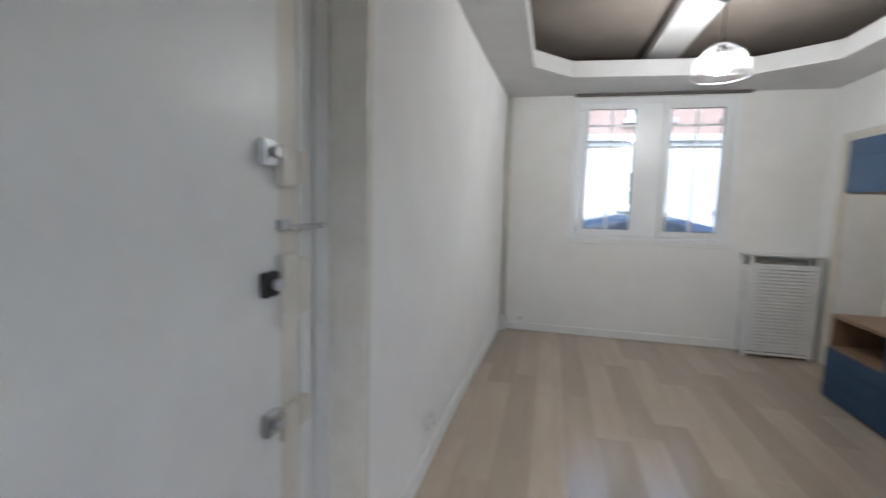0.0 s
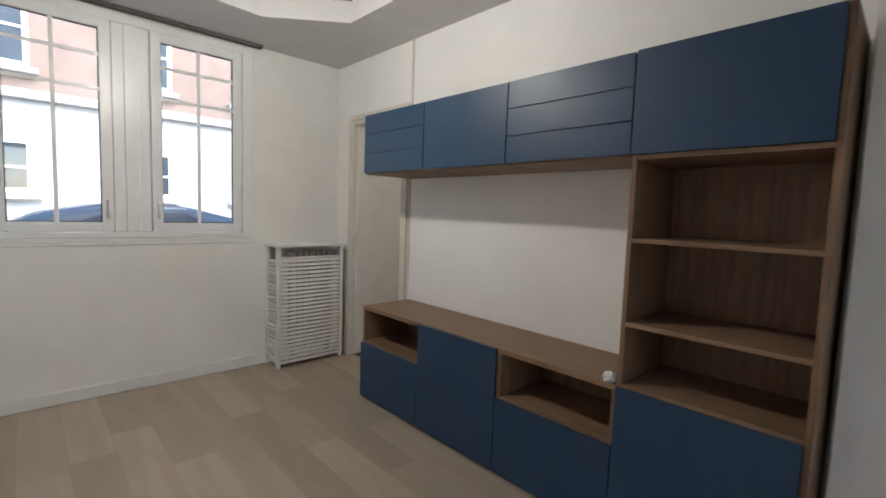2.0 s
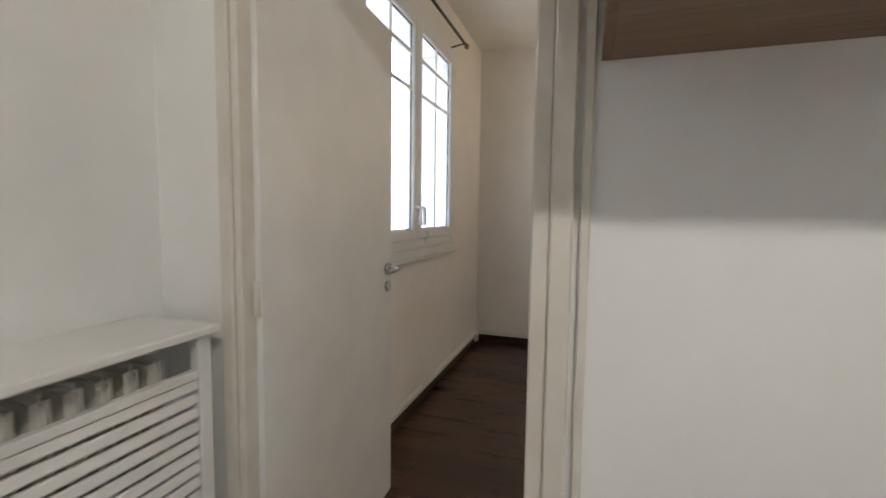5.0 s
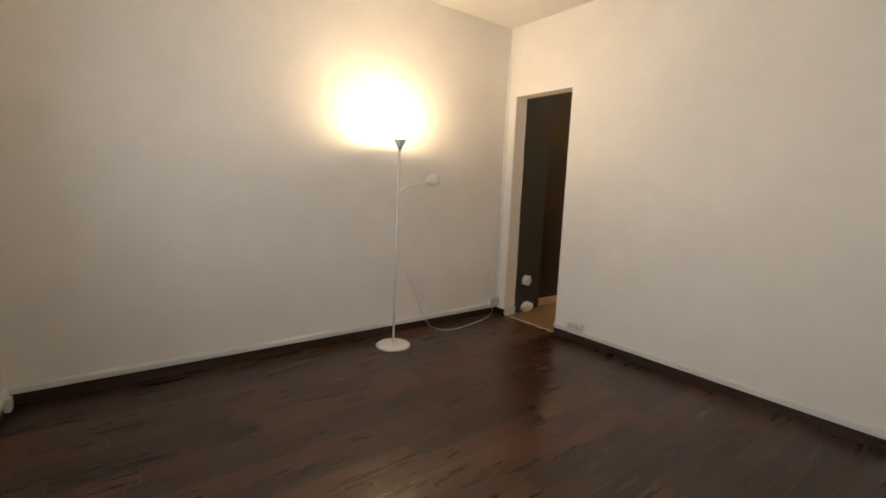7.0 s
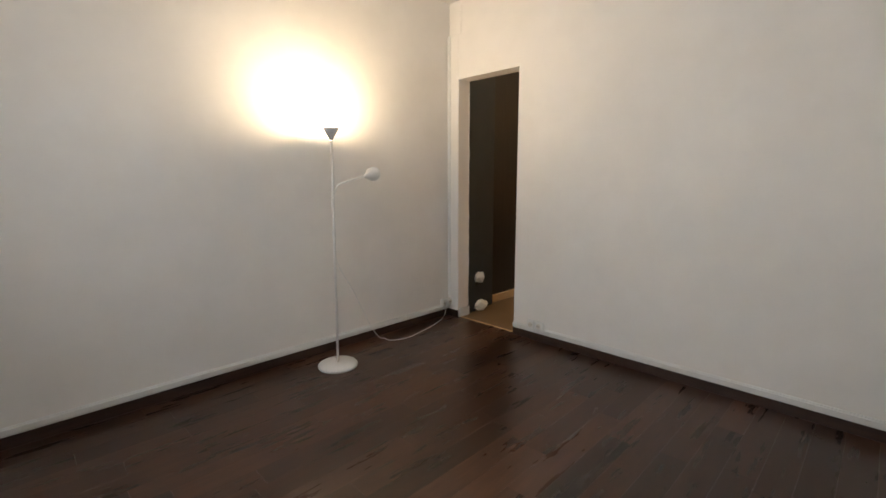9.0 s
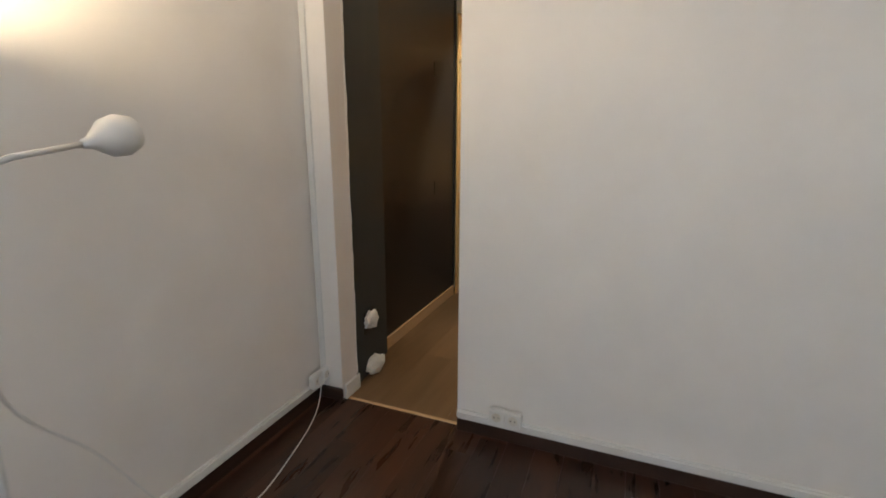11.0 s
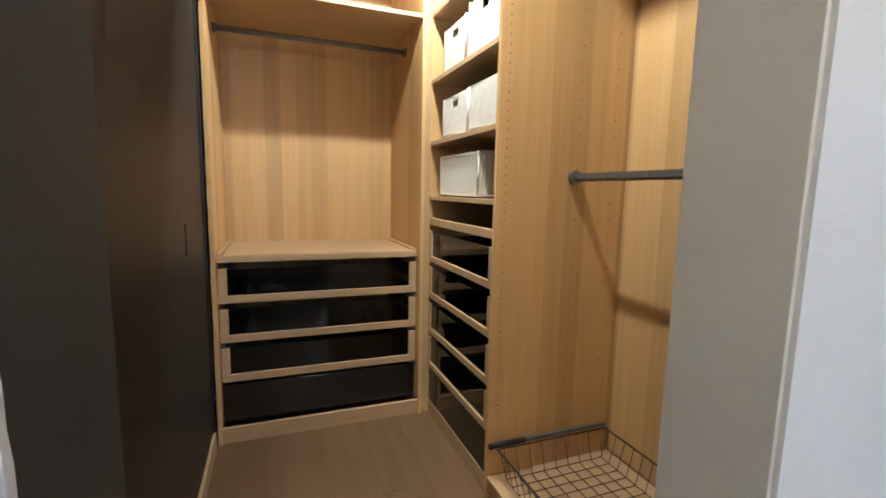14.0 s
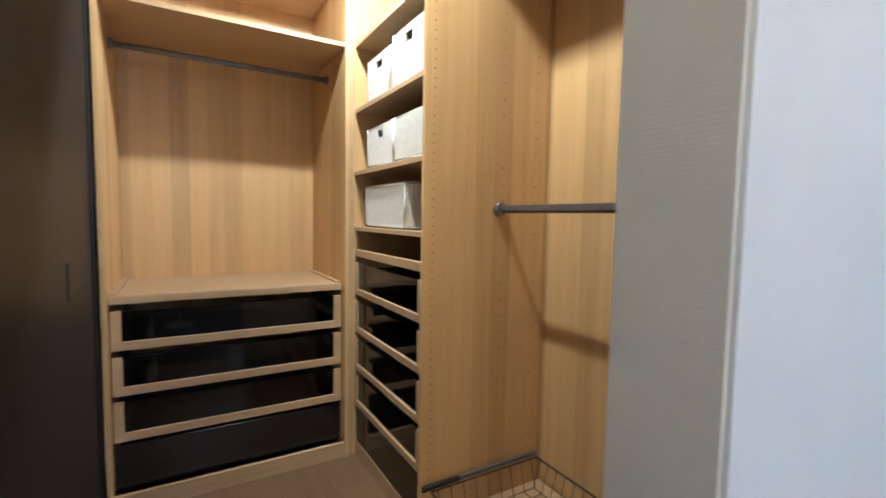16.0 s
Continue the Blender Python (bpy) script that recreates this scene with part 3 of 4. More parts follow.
for z, hh, knob_material in ((1.49, 0.055, STEEL), (1.15, 0.10, BLACK), (0.77, 0.05, STEEL)):
    lock = part("lock", bx(((-3.235, -3.945, z - hh), (-3.205, -3.875, z + hh)), bevel=0.005, seg=2), OLDTRIM, d2, "cream surface mounted lock case")
    part("keeper", bx(((-3.243, -3.868, z - hh * 0.8), (-3.208, -3.81, z + hh * 0.8)), bevel=0.004, seg=2), OLDTRIM, lock, "cream bolt keeper")
    part("bolt", tube([(-3.22, -3.876, z), (-3.22, -3.867, z)], 0.012, 12), STEEL, lock, "steel bolt")
    part("knob_plate", bx(((-3.235, -4.015, z - 0.005), (-3.213, -3.955, z + 0.06)), bevel=0.004, seg=2), knob_material, lock, "square turning knob plate")
    part("knob", tube([(-3.213, -3.985, z + 0.028), (-3.198, -3.985, z + 0.028), (-3.190, -3.985, z + 0.028)], [0.012, 0.017, 0.014], 14), STEEL, lock, "turning knob")
chain = part("chain_plate", bx(((-3.243, -3.94, 1.315), (-3.215, -3.89, 1.345)), bevel=0.003), STEEL, d2, "small steel chain plate")
for i in range(6):
    y = -3.885 + i * 0.03
    part("chain_link", tube([(-3.214 + 0.004 * (i % 2), y + 0.018 * math.cos(k * math.pi / 4), 1.322 + 0.007 * math.sin(k * math.pi / 4)) for k in range(9)], 0.0028, 6), STEEL, chain, "steel chain link")
part("strike_box", bx(((-3.235, -3.73, 1.0), (-3.222, -3.68, 1.07)), bevel=0.003), PLASTIC, d2, "small white strike box")

# ---- pipe in the corner, sockets ----
pipe = thing("corner_pipe", (-2.955, -0.05, 0), "white painted vertical pipe with a boxed foot", "pipe")
part("tube", tube([(-2.995, -0.045, 0.05), (-2.995, -0.045, 2.55)], 0.022, 14), OLDTRIM, pipe)
part("foot_box", bx(((-3.028, -0.085, 0), (-2.955, -0.002, 0.16)), bevel=0.006), TRIM, pipe)
for z in (0.9, 1.75):
    part("clip", tube([(-2.995, -0.045, z - 0.012), (-2.995, -0.045, z + 0.012)], 0.027, 14), OLDTRIM, pipe)


def socket(place, axis, label, double=False, name="wall_socket"):
    s = thing(name, place, label, "socket", "wall sockets")
    n = 2 if double else 1
    for i in range(n):
        c = Vector(place) + Vector(axis).cross(Vector((0, 0, 1))) * (0.075 * (i - (n - 1) / 2))
        a = Vector(axis)
        t = a.cross(Vector((0, 0, 1)))
        lo, hi = c - t * 0.036 - Vector((0, 0, 0.036)), c + t * 0.036 + a * 0.032 + Vector((0, 0, 0.036))
        part("plate", bx((lo, hi), bevel=0.006, seg=2), PLASTIC, s)
        part("well", tube([c + a * 0.0325, c + a * 0.034], 0.021, 18), OLDTRIM, s, "round socket well")
        for k in (-1, 1):
            part("hole", tube([c + a * 0.0335 + t * 0.0095 * k, c + a * 0.0348 + t * 0.0095 * k], 0.003, 8), BLACK, s)
    return s


socket((-3.088, -2.86, 0.27), (1, 0, 0), "white wall socket on the side wall", name="wall_socket")
socket((-2.80, -0.002, 0.14), (0, -1, 0), "white wall socket above the baseboard")
socket((2.43, -3.692, 0.138), (0, 1, 0), "double white surface socket on the moulding", True)
socket((0.30, -3.692, 0.138), (0, 1, 0), "single white surface socket on the moulding")
socket((3.432, -3.66, 0.14), (-1, 0, 0), "double white surface socket feeding the lamp", True)
socket((3.30, -0.023, 0.07), (0, -1, 0), "small white surface socket near the corner")
sw = thing("light_switch", (0.16, -3.80, 0.985), "white light switch on the passage wall", "switch")
part("plate", bx(((0.12, -3.812, 0.94), (0.20, -3.80, 1.03)), bevel=0.004), PLASTIC, sw)
part("rocker", bx(((0.14, -3.817, 0.96), (0.18, -3.812, 1.01)), bevel=0.002), PLASTIC, sw)

# ---- radiator and its cover ----
cover = thing("radiator_cover", (-0.31, -0.15, 0), "white slatted wooden radiator cover beside the door", "radiator cover")
RX0, RX1, RY = -0.66, -0.065, -0.225
part("top", bx(((RX0 - 0.02, RY - 0.02, 0.985), (RX1 + 0.01, 0, 1.005)), bevel=0.004), TRIM, cover)
for x in (RX0, RX1 - 0.035):
    part("post", bx(((x, RY, 0), (x + 0.035, RY + 0.03, 0.985)), bevel=0.003), TRIM, cover)
part("post", bx(((RX0, -0.03, 0), (RX0 + 0.03, 0, 0.985)), bevel=0.003), TRIM, cover)
part("rail", bx(((RX0 + 0.035, RY + 0.002, 0.885), (RX1 - 0.035, RY + 0.022, 0.905)), bevel=0.002), TRIM, cover)
slat = bpy.data.meshes.new("slat")
bm = bx(((RX0 + 0.035, -0.007, -0.0118), (RX1 - 0.035, 0.005, 0.0118)), bevel=0.003)
bm.transform(Matrix.Rotation(radians(-14), 4, "X"))
bm.to_mesh(slat)
bm.free()
slat.materials.append(TRIM)
side_slat = bpy.data.meshes.new("slat")
bm = bx(((-0.005, RY + 0.03, -0.0118), (0.007, -0.03, 0.0118)), bevel=0.003)
bm.transform(Matrix.Rotation(radians(-18), 4, "Y"))
bm.to_mesh(side_slat)
bm.free()
side_slat.materials.append(TRIM)
for i in range(26):
    z = 0.04 + i * 0.0332
    for me, off in ((slat, (0, RY + 0.012, z)), (side_slat, (RX0 + 0.014, 0, z))):
        ob = new("slat", me)
        ob.parent = cover
        ob.matrix_parent_inverse = cover.matrix_basis.inverted()
        ob.location = off
rad = thing("radiator", (-0.31, -0.11, 0.1), "old white cast iron column radiator", "radiator")
for i in range(7):
    x = -0.50 + i * 0.055
    part("column", bx(((x, -0.17, 0.12), (x + 0.034, -0.05, 0.945)), bevel=0.016, seg=3), OLDTRIM, rad)
for z in (0.2, 0.86):
    part("header", tube([(-0.50, -0.11, z), (-0.14, -0.11, z)], 0.02), OLDTRIM, rad)
for x in (-0.48, -0.15):
    part("foot", bx(((x, -0.15, 0), (x + 0.03, -0.07, 0.13)), bevel=0.004), OLDTRIM, rad)

# ---- blue and brown wall furniture ----
Y0, UW, XF = -1.07, 0.608, -0.42
T = 0.018


def carcass(name, y1, y0, z0, z1, x0, label, group, shelves=(), top=True):
    c = thing(name, ((x0) / 2, (y0 + y1) / 2, z0), label, "cabinet", group)
    for y in (y0, y1 - T):
        part("side_panel", bx(((x0, y, z0), (-0.006, y + T, z1)), bevel=0.0012), WALNUT, c)
    part("back_panel", bx(((-0.006, y0, z0), (-0.001, y1, z1))), WALNUT, c)
    part("bottom_panel", bx(((x0, y0 + T, z0), (-0.006, y1 - T, z0 + T)), bevel=0.001), WALNUT_TOP, c)
    if top:
        part("top_panel", bx(((x0, y0 + T, z1 - T), (-0.006, y1 - T, z1)), bevel=0.001), WALNUT_TOP, c)
    for z in shelves:
        part("shelf", bx(((x0 + 0.003, y0 + T, z - T), (-0.006, y1 - T, z)), bevel=0.001), WALNUT_TOP, c)
    return c


def front(c, y1, y0, z0, z1, grooves=False):
    if not grooves:
        return part("door", bx(((XF, y0 + 0.0015, z0), (XF + 0.016, y1 - 0.0015, z1)), bevel=0.0015, seg=2), NAVY, c, "plain navy blue door")
    h = (z1 - z0) / 3
    strips = [((XF, y0 + 0.0015, z0 + i * h + (0.0015 if i else 0)), (XF + 0.016, y1 - 0.0015, z0 + (i + 1) * h - (0.0015 if i < 2 else 0))) for i in range(3)]
    d = part("door", bx(((XF + 0.005, y0 + 0.003, z0 + 0.003), (XF + 0.016, y1 - 0.003, z1 - 0.003)), bevel=0.001), NAVY, c, "navy blue door with two grooves")
    for a, e in strips:
        part("board", bx((a, (XF + 0.0046, e[1], e[2])), bevel=0.0012), NAVY, d)
    return d


XB = XF + 0.018
for i in range(3):
    y1, y0 = Y0 - UW * i - 0.0006, Y0 - UW * (i + 1) + 0.0006
    if i == 1:
        c = carcass("base_cabinet", y1, y0, 0.01, 0.62, XB, "brown oak base cabinet with a full navy door", "low media cabinets")
        front(c, y1, y0, 0.012, 0.642)
    else:
        c = carcass("base_cabinet", y1, y0, 0.01, 0.62, XB, "brown oak base cabinet with an open niche above a navy door", "low media cabinets", (0.40,), False)
        front(c, y1, y0, 0.012, 0.392, i == 0)
    for y in (y0 + 0.03, y1 - 0.06):
        for x in (XB + 0.03, -0.06):
            part("foot", bx(((x, y, 0), (x + 0.03, y + 0.03, 0.01))), BLACK, c)
bench = tagged(link_mesh("media_worktop", bx(((XB - 0.002, Y0 - 3 * UW + 0.001, 0.62), (-0.001, Y0 + 0.002, 0.645)), bevel=0.0015), WALNUT_TOP), "continuous brown oak worktop over the base cabinets", "worktop")
for i in range(3):
    y1, y0 = Y0 - UW * i - 0.0006, Y0 - UW * (i + 1) + 0.0006
    c = carcass("wall_cabinet", y1, y0, 1.545, 1.93, XB, "wall hung brown oak cabinet with a navy lift door", "hanging cabinets")
    front(c, y1, y0, 1.552, 1.932, i != 1)
TY1, TY0 = Y0 - 3 * UW - 0.001, Y0 - 4 * UW - 0.002
tall = carcass("bookcase", TY1, TY0, 0.01, 1.94, XB, "tall brown oak bookcase with navy doors and open shelves", "", (0.655, 0.905, 1.235, 1.552))
tall["category"] = "bookcase"
front(tall, TY1, TY0 + 0.018, 0.012, 0.642)
front(tall, TY1, TY0 + 0.018, 1.552, 1.936)
for y in (TY0 + 0.03, TY1 - 0.06):
    for x in (XB + 0.03, -0.06):
        part("foot", bx(((x, y, 0), (x + 0.03, y + 0.03, 0.01))), BLACK, tall)
tagged(link_mesh("crumpled_tape", crumple((XB + 0.015, TY1 + 0.04, 0.664), (0.035, 0.028, 0.024), 3.0), PLASTIC), "small crumpled white tape on the worktop", "tape")

# ---- pendant lamp ----
pl = thing("pendant_lamp", (PENDANT[0], PENDANT[1], 2.77), "clear glass dome pendant with a wire cage, lit", "pendant lamp")
px, py, pz = PENDANT
part("canopy", lathe([(0, 0), (0.045, 0), (0.045, -0.025), (0.03, -0.035), (0, -0.035)], (px, py, 2.77), 20), BLACK, pl, "black ceiling canopy")
part("cord", tube([(px, py, 2.74), (px, py, 2.45)], 0.003, 8), BLACK, pl)
part("holder", lathe([(0, 0.13), (0.018, 0.13), (0.022, 0.08), (0.02, 0.045), (0, 0.045)], (px, py, pz), 16), BLACK, pl, "black bulb holder")
b = part("bulb", lathe([(0, -0.055), (0.026, -0.048), (0.042, -0.025), (0.046, 0.0), (0.036, 0.028), (0.018, 0.046), (0, 0.05)], (px, py, pz), 20), BULBGLOW, pl, "lit frosted bulb")
b.visible_shadow = False
R = 0.17
levels = ((0.045, 0.13), (0.115, 0.085), (0.165, 0.0), (0.17, -0.07))
for i in range(8):
    a0, a1 = 2 * math.pi * i / 8, 2 * math.pi * (i + 0.5) / 8
    a2 = 2 * math.pi * (i + 1) / 8
    pts = [(px + levels[k][0] * math.cos(a), py + levels[k][0] * math.sin(a), pz + levels[k][1]) for k, a in ((0, a0), (1, a1), (2, a0), (3, a1))]
    part("wire", tube(pts, 0.0028, 6), STEEL, pl)
    pts = [(px + levels[k][0] * math.cos(a), py + levels[k][0] * math.sin(a), pz + levels[k][1]) for k, a in ((1, a1), (2, a2), (3, a1))]
    part("wire", tube(pts, 0.0028, 6), STEEL, pl)
for r, z in (levels[0], levels[3]):
    part("ring", tube([(px + r * math.cos(2 * math.pi * i / 32), py + r * math.sin(2 * math.pi * i / 32), pz + z) for i in range(33)], 0.003, 6), STEEL, pl)
s = part("shade", lathe([(0.043, 0.126), (0.110, 0.083), (0.158, 0.0), (0.164, -0.068), (0.161, -0.068), (0.155, 0.0), (0.107, 0.081), (0.043, 0.122)], PENDANT, 32), CLEARSHADE, pl, "clear glass dome shade")
s.visible_shadow = False

# ---- floor lamp ----
fl = thing("floor_lamp", (LAMP[0], LAMP[1] + 0.02, 0), "white floor lamp with an uplight cup and a reading arm", "floor lamp")
bxp, byp = LAMP[0] - 0.05, LAMP[1] + 0.02
tx_, ty_ = LAMP[0], LAMP[1] - 0.03
part("base", lathe([(0, 0), (0.135, 0), (0.138, 0.012), (0.128, 0.024), (0.05, 0.030), (0, 0.031)], (bxp, byp, 0), 40), LAMPWHITE, fl)
part("pole", tube([(bxp, byp, 0.028), (tx_, ty_, 1.572)], 0.0085, 12), LAMPWHITE, fl)
cup = part("cup", lathe([(0.010, -0.025), (0.016, -0.012), (0.048, 0.045), (0.055, 0.056), (0.052, 0.056), (0.044, 0.044), (0.012, -0.006), (0.010, -0.025)], (tx_, ty_, 1.584), 28), LAMPWHITE, fl, "small white uplight cup")
g = part("bulb", lathe([(0, -0.04), (0.02, -0.03), (0.03, 0.0), (0.024, 0.028), (0, 0.04)], (tx_, ty_, 1.644), 16), CUPGLOW, cup, "warm lit bulb")
g.visible_shadow = False
k = 1.18
jx, jy = tx_ - 0.004, ty_ + 0.02
arm = [(jx, jy, 1.10), (jx, jy - 0.005, 1.18), (jx - 0.002, jy - 0.05, 1.262), (jx - 0.006, jy - 0.13, 1.292), (jx - 0.012, jy - 0.26, 1.318)]
part("arm", tube(arm, 0.007, 10), LAMPWHITE, fl, "bent white reading arm")
hd = lathe([(0.008, 0.0), (0.014, 0.02), (0.040, 0.055), (0.045, 0.085), (0.036, 0.112), (0.0, 0.118)], (0, 0, 0), 24)
hd.transform(Matrix.Translation((jx - 0.012, jy - 0.255, 1.317)) @ Matrix.Rotation(radians(76), 4, "X") @ Matrix.Scale(1.12, 4))
part("head", hd, LAMPWHITE, fl, "white plastic reading head")
part("inline_switch", bx((((jx - 0.012), jy - 0.02, 0.90), (jx + 0.012, jy + 0.004, 0.955)), bevel=0.006, seg=2), LAMPWHITE, fl, "inline cord switch")
knots = [Vector(c) for c in ((jx, jy - 0.01, 1.12), (jx, jy - 0.008, 0.93), (3.30, jy - 0.09, 0.70), (3.375, jy - 0.26, 0.46), (3.405, jy - 0.42, 0.16), (3.39, jy - 0.50, 0.02), (3.345, -2.86, 0.006), (3.27, -2.87, 0.006), (3.22, -3.0, 0.006), (3.26, -3.22, 0.006), (3.33, -3.46, 0.006), (3.385, -3.60, 0.03), (3.39, -3.638, 0.13))]
cord = []
for i in range(len(knots) - 1):
    a, b, c_, d_ = knots[max(i - 1, 0)], knots[i], knots[i + 1], knots[min(i + 2, len(knots) - 1)]
    for q in (0.0, 0.25, 0.5, 0.75):
        cord.append(0.5 * (2 * b + (c_ - a) * q + (2 * a - 5 * b + 4 * c_ - d_) * q * q + (3 * b - a - 3 * c_ + d_) * q ** 3))
cord.append(knots[-1])
part("cord", tube(cord, 0.0032, 6), LAMPWHITE, fl, "thin white power cord")
part("plug", bx(((3.385, -3.655, 0.122), (3.40, -3.622, 0.158)), bevel=0.006, seg=2), LAMPWHITE, fl)

# ---- paper stuffed in the closet wall ----
hole_box = thing("wall_hole_stuffing", (3.34, -4.04, 0.36), "crumpled white plastic stuffed in a wall cavity", "plastic")
part("stuffing", crumple((3.325, -4.035, 0.335), (0.035, 0.075, 0.06), 1.0), PLASTIC, hole_box)
# No hole is cut: a black block gives the cavity its dark shade.
part("cavity", prism([(3.326, -3.97), (3.341, -4.10), (3.36, -4.10), (3.36, -3.97)], 0.262, 0.40), BLACK, hole_box, "black block standing for the shaded cavity")
tagged(link_mesh("plastic_bag", crumple((3.315, -4.05, 0.05), (0.045, 0.10, 0.062), 5.0), PLASTIC), "crumpled white plastic bag on the closet floor", "bag")


# ---- wardrobes ----
def drawer(w, frame_pairs, pane_pair, tray_pairs):
    d = part("drawer", bx(*frame_pairs, bevel=0.0015), OAK_PLAIN, w, "pale oak drawer front frame")
    part("drawer_glass", bx(pane_pair), SMOKE, d, "smoked glass drawer front")
    part("drawer_tray", bx(*tray_pairs), BLACK, d, "dark drawer tray")
    return d


WX0, WX1, WY, WB = 2.412, 3.385, -5.60, -6.22
w = thing("wardrobe", ((WX0 + WX1) / 2, -5.9, 0), "light oak open wardrobe with three glass drawers", "wardrobe", "closet wardrobes")
for x in (WX0, WX1 - T):
    part("side_panel", bx(((x, WB, 0), (x + T, WY, 2.36)), bevel=0.001), OAK, w)
part("back_panel", bx(((WX0 + T, WB, 0.08), (WX1 - T, WB + 0.006, 2.36))), OAK, w)
part("filler_strip", bx(((2.384, -5.632, 0), (WX0 - 0.001, -5.614, 2.36)), bevel=0.001), OAK_PLAIN, w)
part("plinth", bx(((WX0 + T, WY - 0.03, 0), (WX1 - T, WY - 0.012, 0.075)), bevel=0.001), OAK_PLAIN, w)
part("bottom_panel", bx(((WX0 + T, WB + 0.006, 0.075), (WX1 - T, WY - 0.07, 0.093)), bevel=0.001), OAK_PLAIN, w)
part("top_panel", bx(((WX0 + T, WB + 0.006, 2.342), (WX1 - T, WY, 2.36)), bevel=0.001), OAK_PLAIN, w)
part("shelf", bx(((WX0 + T, WB + 0.006, 2.0), (WX1 - T, WY - 0.004, 2.02)), bevel=0.001), OAK_PLAIN, w)
part("counter", bx(((WX0 + T + 0.025, WB + 0.006, 0.856), (WX1 - T - 0.025, WY - 0.055, 0.876)), ((WX0 + T + 0.003, WY - 0.075, 0.843), (WX1 - T - 0.003, WY - 0.05, 0.872)), bevel=0.0015), OAK_PLAIN, w, "pale oak counter board")
for x in (WX0 + T, WX1 - T - 0.022):
    part("counter_rail", bx(((x, WB + 0.006, 0.851), (x + 0.022, WY - 0.08, 0.883)), bevel=0.002), OAK_PLAIN, w)
part("hanging_rail", tube([(WX0 + T, -5.90, 1.92), (WX1 - T, -5.90, 1.92)], 0.013, 12), RAILGREY, w, "grey steel hanging rail")
for x in (WX0 + T + 0.008, WX1 - T - 0.008):
    part("rail_holder", tube([(x - 0.008, -5.90, 1.92), (x + 0.008, -5.90, 1.92)], 0.022, 14), RAILGREY, w)
for zb, zt in ((0.654, 0.815), (0.469, 0.628), (0.280, 0.444)):
    a, b_, f = WX0 + T + 0.004, WX1 - T - 0.004, 0.036
    yf = WY - 0.052
    drawer(w, [((a, yf - 0.018, zb), (b_, yf, zb + f)), ((a, yf - 0.018, zb + f), (a + f, yf, zt)), ((b_ - f, yf - 0.018, zb + f), (b_, yf, zt))],
           ((a + f, yf - 0.012, zb + f), (b_ - f, yf - 0.008, zt - 0.004)),
           [((a + 0.01, WB + 0.04, zb + 0.02), (b_ - 0.01, yf - 0.03, zb + 0.028)), ((a + 0.01, WB + 0.04, zb + 0.028), (a + 0.02, yf - 0.03, zt - 0.02)), ((b_ - 0.02, WB + 0.04, zb + 0.028), (b_ - 0.01, yf - 0.03, zt - 0.02))])
part("pull_out_tray", bx(((WX0 + T + 0.01, WB + 0.04, 0.215), (WX1 - T - 0.01, WY - 0.09, 0.222)), ((WX0 + T + 0.01, WY - 0.10, 0.222), (WX1 - T - 0.01, WY - 0.09, 0.245))), BLACK, w, "dark pull out tray")
part("drawer_front", bx(((WX0 + T + 0.006, WY - 0.066, 0.077), (WX1 - T - 0.006, WY - 0.060, 0.262)), bevel=0.0015), BLACKGLASS, w, "black glass drawer front")

# tower with shelves and drawers, facing the passage of the closet
TX0, TX1, TYA, TYB = 1.80, 2.382, -5.635, -4.885
w = thing("wardrobe", ((TX0 + TX1) / 2, -5.26, 0), "light oak shelf tower with storage boxes and glass drawers", "wardrobe", "closet wardrobes")
for y in (TYA, TYB - T):
    part("side_panel", bx(((TX0, y, 0), (TX1, y + T, 2.36)), bevel=0.001), OAK, w)
part("back_panel", bx(((TX0, TYA + T, 0), (TX0 + 0.006, TYB - T, 2.36))), OAK, w)
part("plinth", bx(((TX1 - 0.03, TYA + T, 0), (TX1 - 0.012, TYB - T, 0.075)), bevel=0.001), OAK_PLAIN, w)
part("bottom_panel", bx(((TX0 + 0.006, TYA + T, 0.075), (TX1 - 0.03, TYB - T, 0.093)), bevel=0.001), OAK_PLAIN, w)
part("top_panel", bx(((TX0 + 0.006, TYA + T, 2.342), (TX1, TYB - T, 2.36)), bevel=0.001), OAK_PLAIN, w)
for z in (1.157, 1.425, 1.72, 2.03):
    part("shelf", bx(((TX0 + 0.006, TYA + T, z - 0.02), (TX1 - 0.004, TYB - T, z)), bevel=0.001), OAK_PLAIN, w)
f = 0.03
a, b_ = TYA + T + 0.004, TYB - T - 0.004
part("drawer_bar", bx(((TX1 - 0.024, a, 1.011), (TX1 - 0.006, b_, 1.046)), bevel=0.0015), OAK_PLAIN, w, "pale oak pull out bar")
for zb in (0.823, 0.634, 0.446, 0.262):
    zt = zb + 0.158
    drawer(w, [((TX1 - 0.024, a, zb), (TX1 - 0.006, b_, zb + f)), ((TX1 - 0.024, a, zb + f), (TX1 - 0.006, a + f, zt)), ((TX1 - 0.024, b_ - f, zb + f), (TX1 - 0.006, b_, zt))],
           ((TX1 - 0.018, a + f, zb + f), (TX1 - 0.014, b_ - f, zt - 0.004)),
           [((TX0 + 0.05, a + 0.01, zb + 0.02), (TX1 - 0.04, b_ - 0.01, zb + 0.028)), ((TX0 + 0.05, a + 0.01, zb + 0.028), (TX1 - 0.04, a + 0.02, zt - 0.03)), ((TX0 + 0.05, b_ - 0.02, zb + 0.028), (TX1 - 0.04, b_ - 0.01, zt - 0.03))])
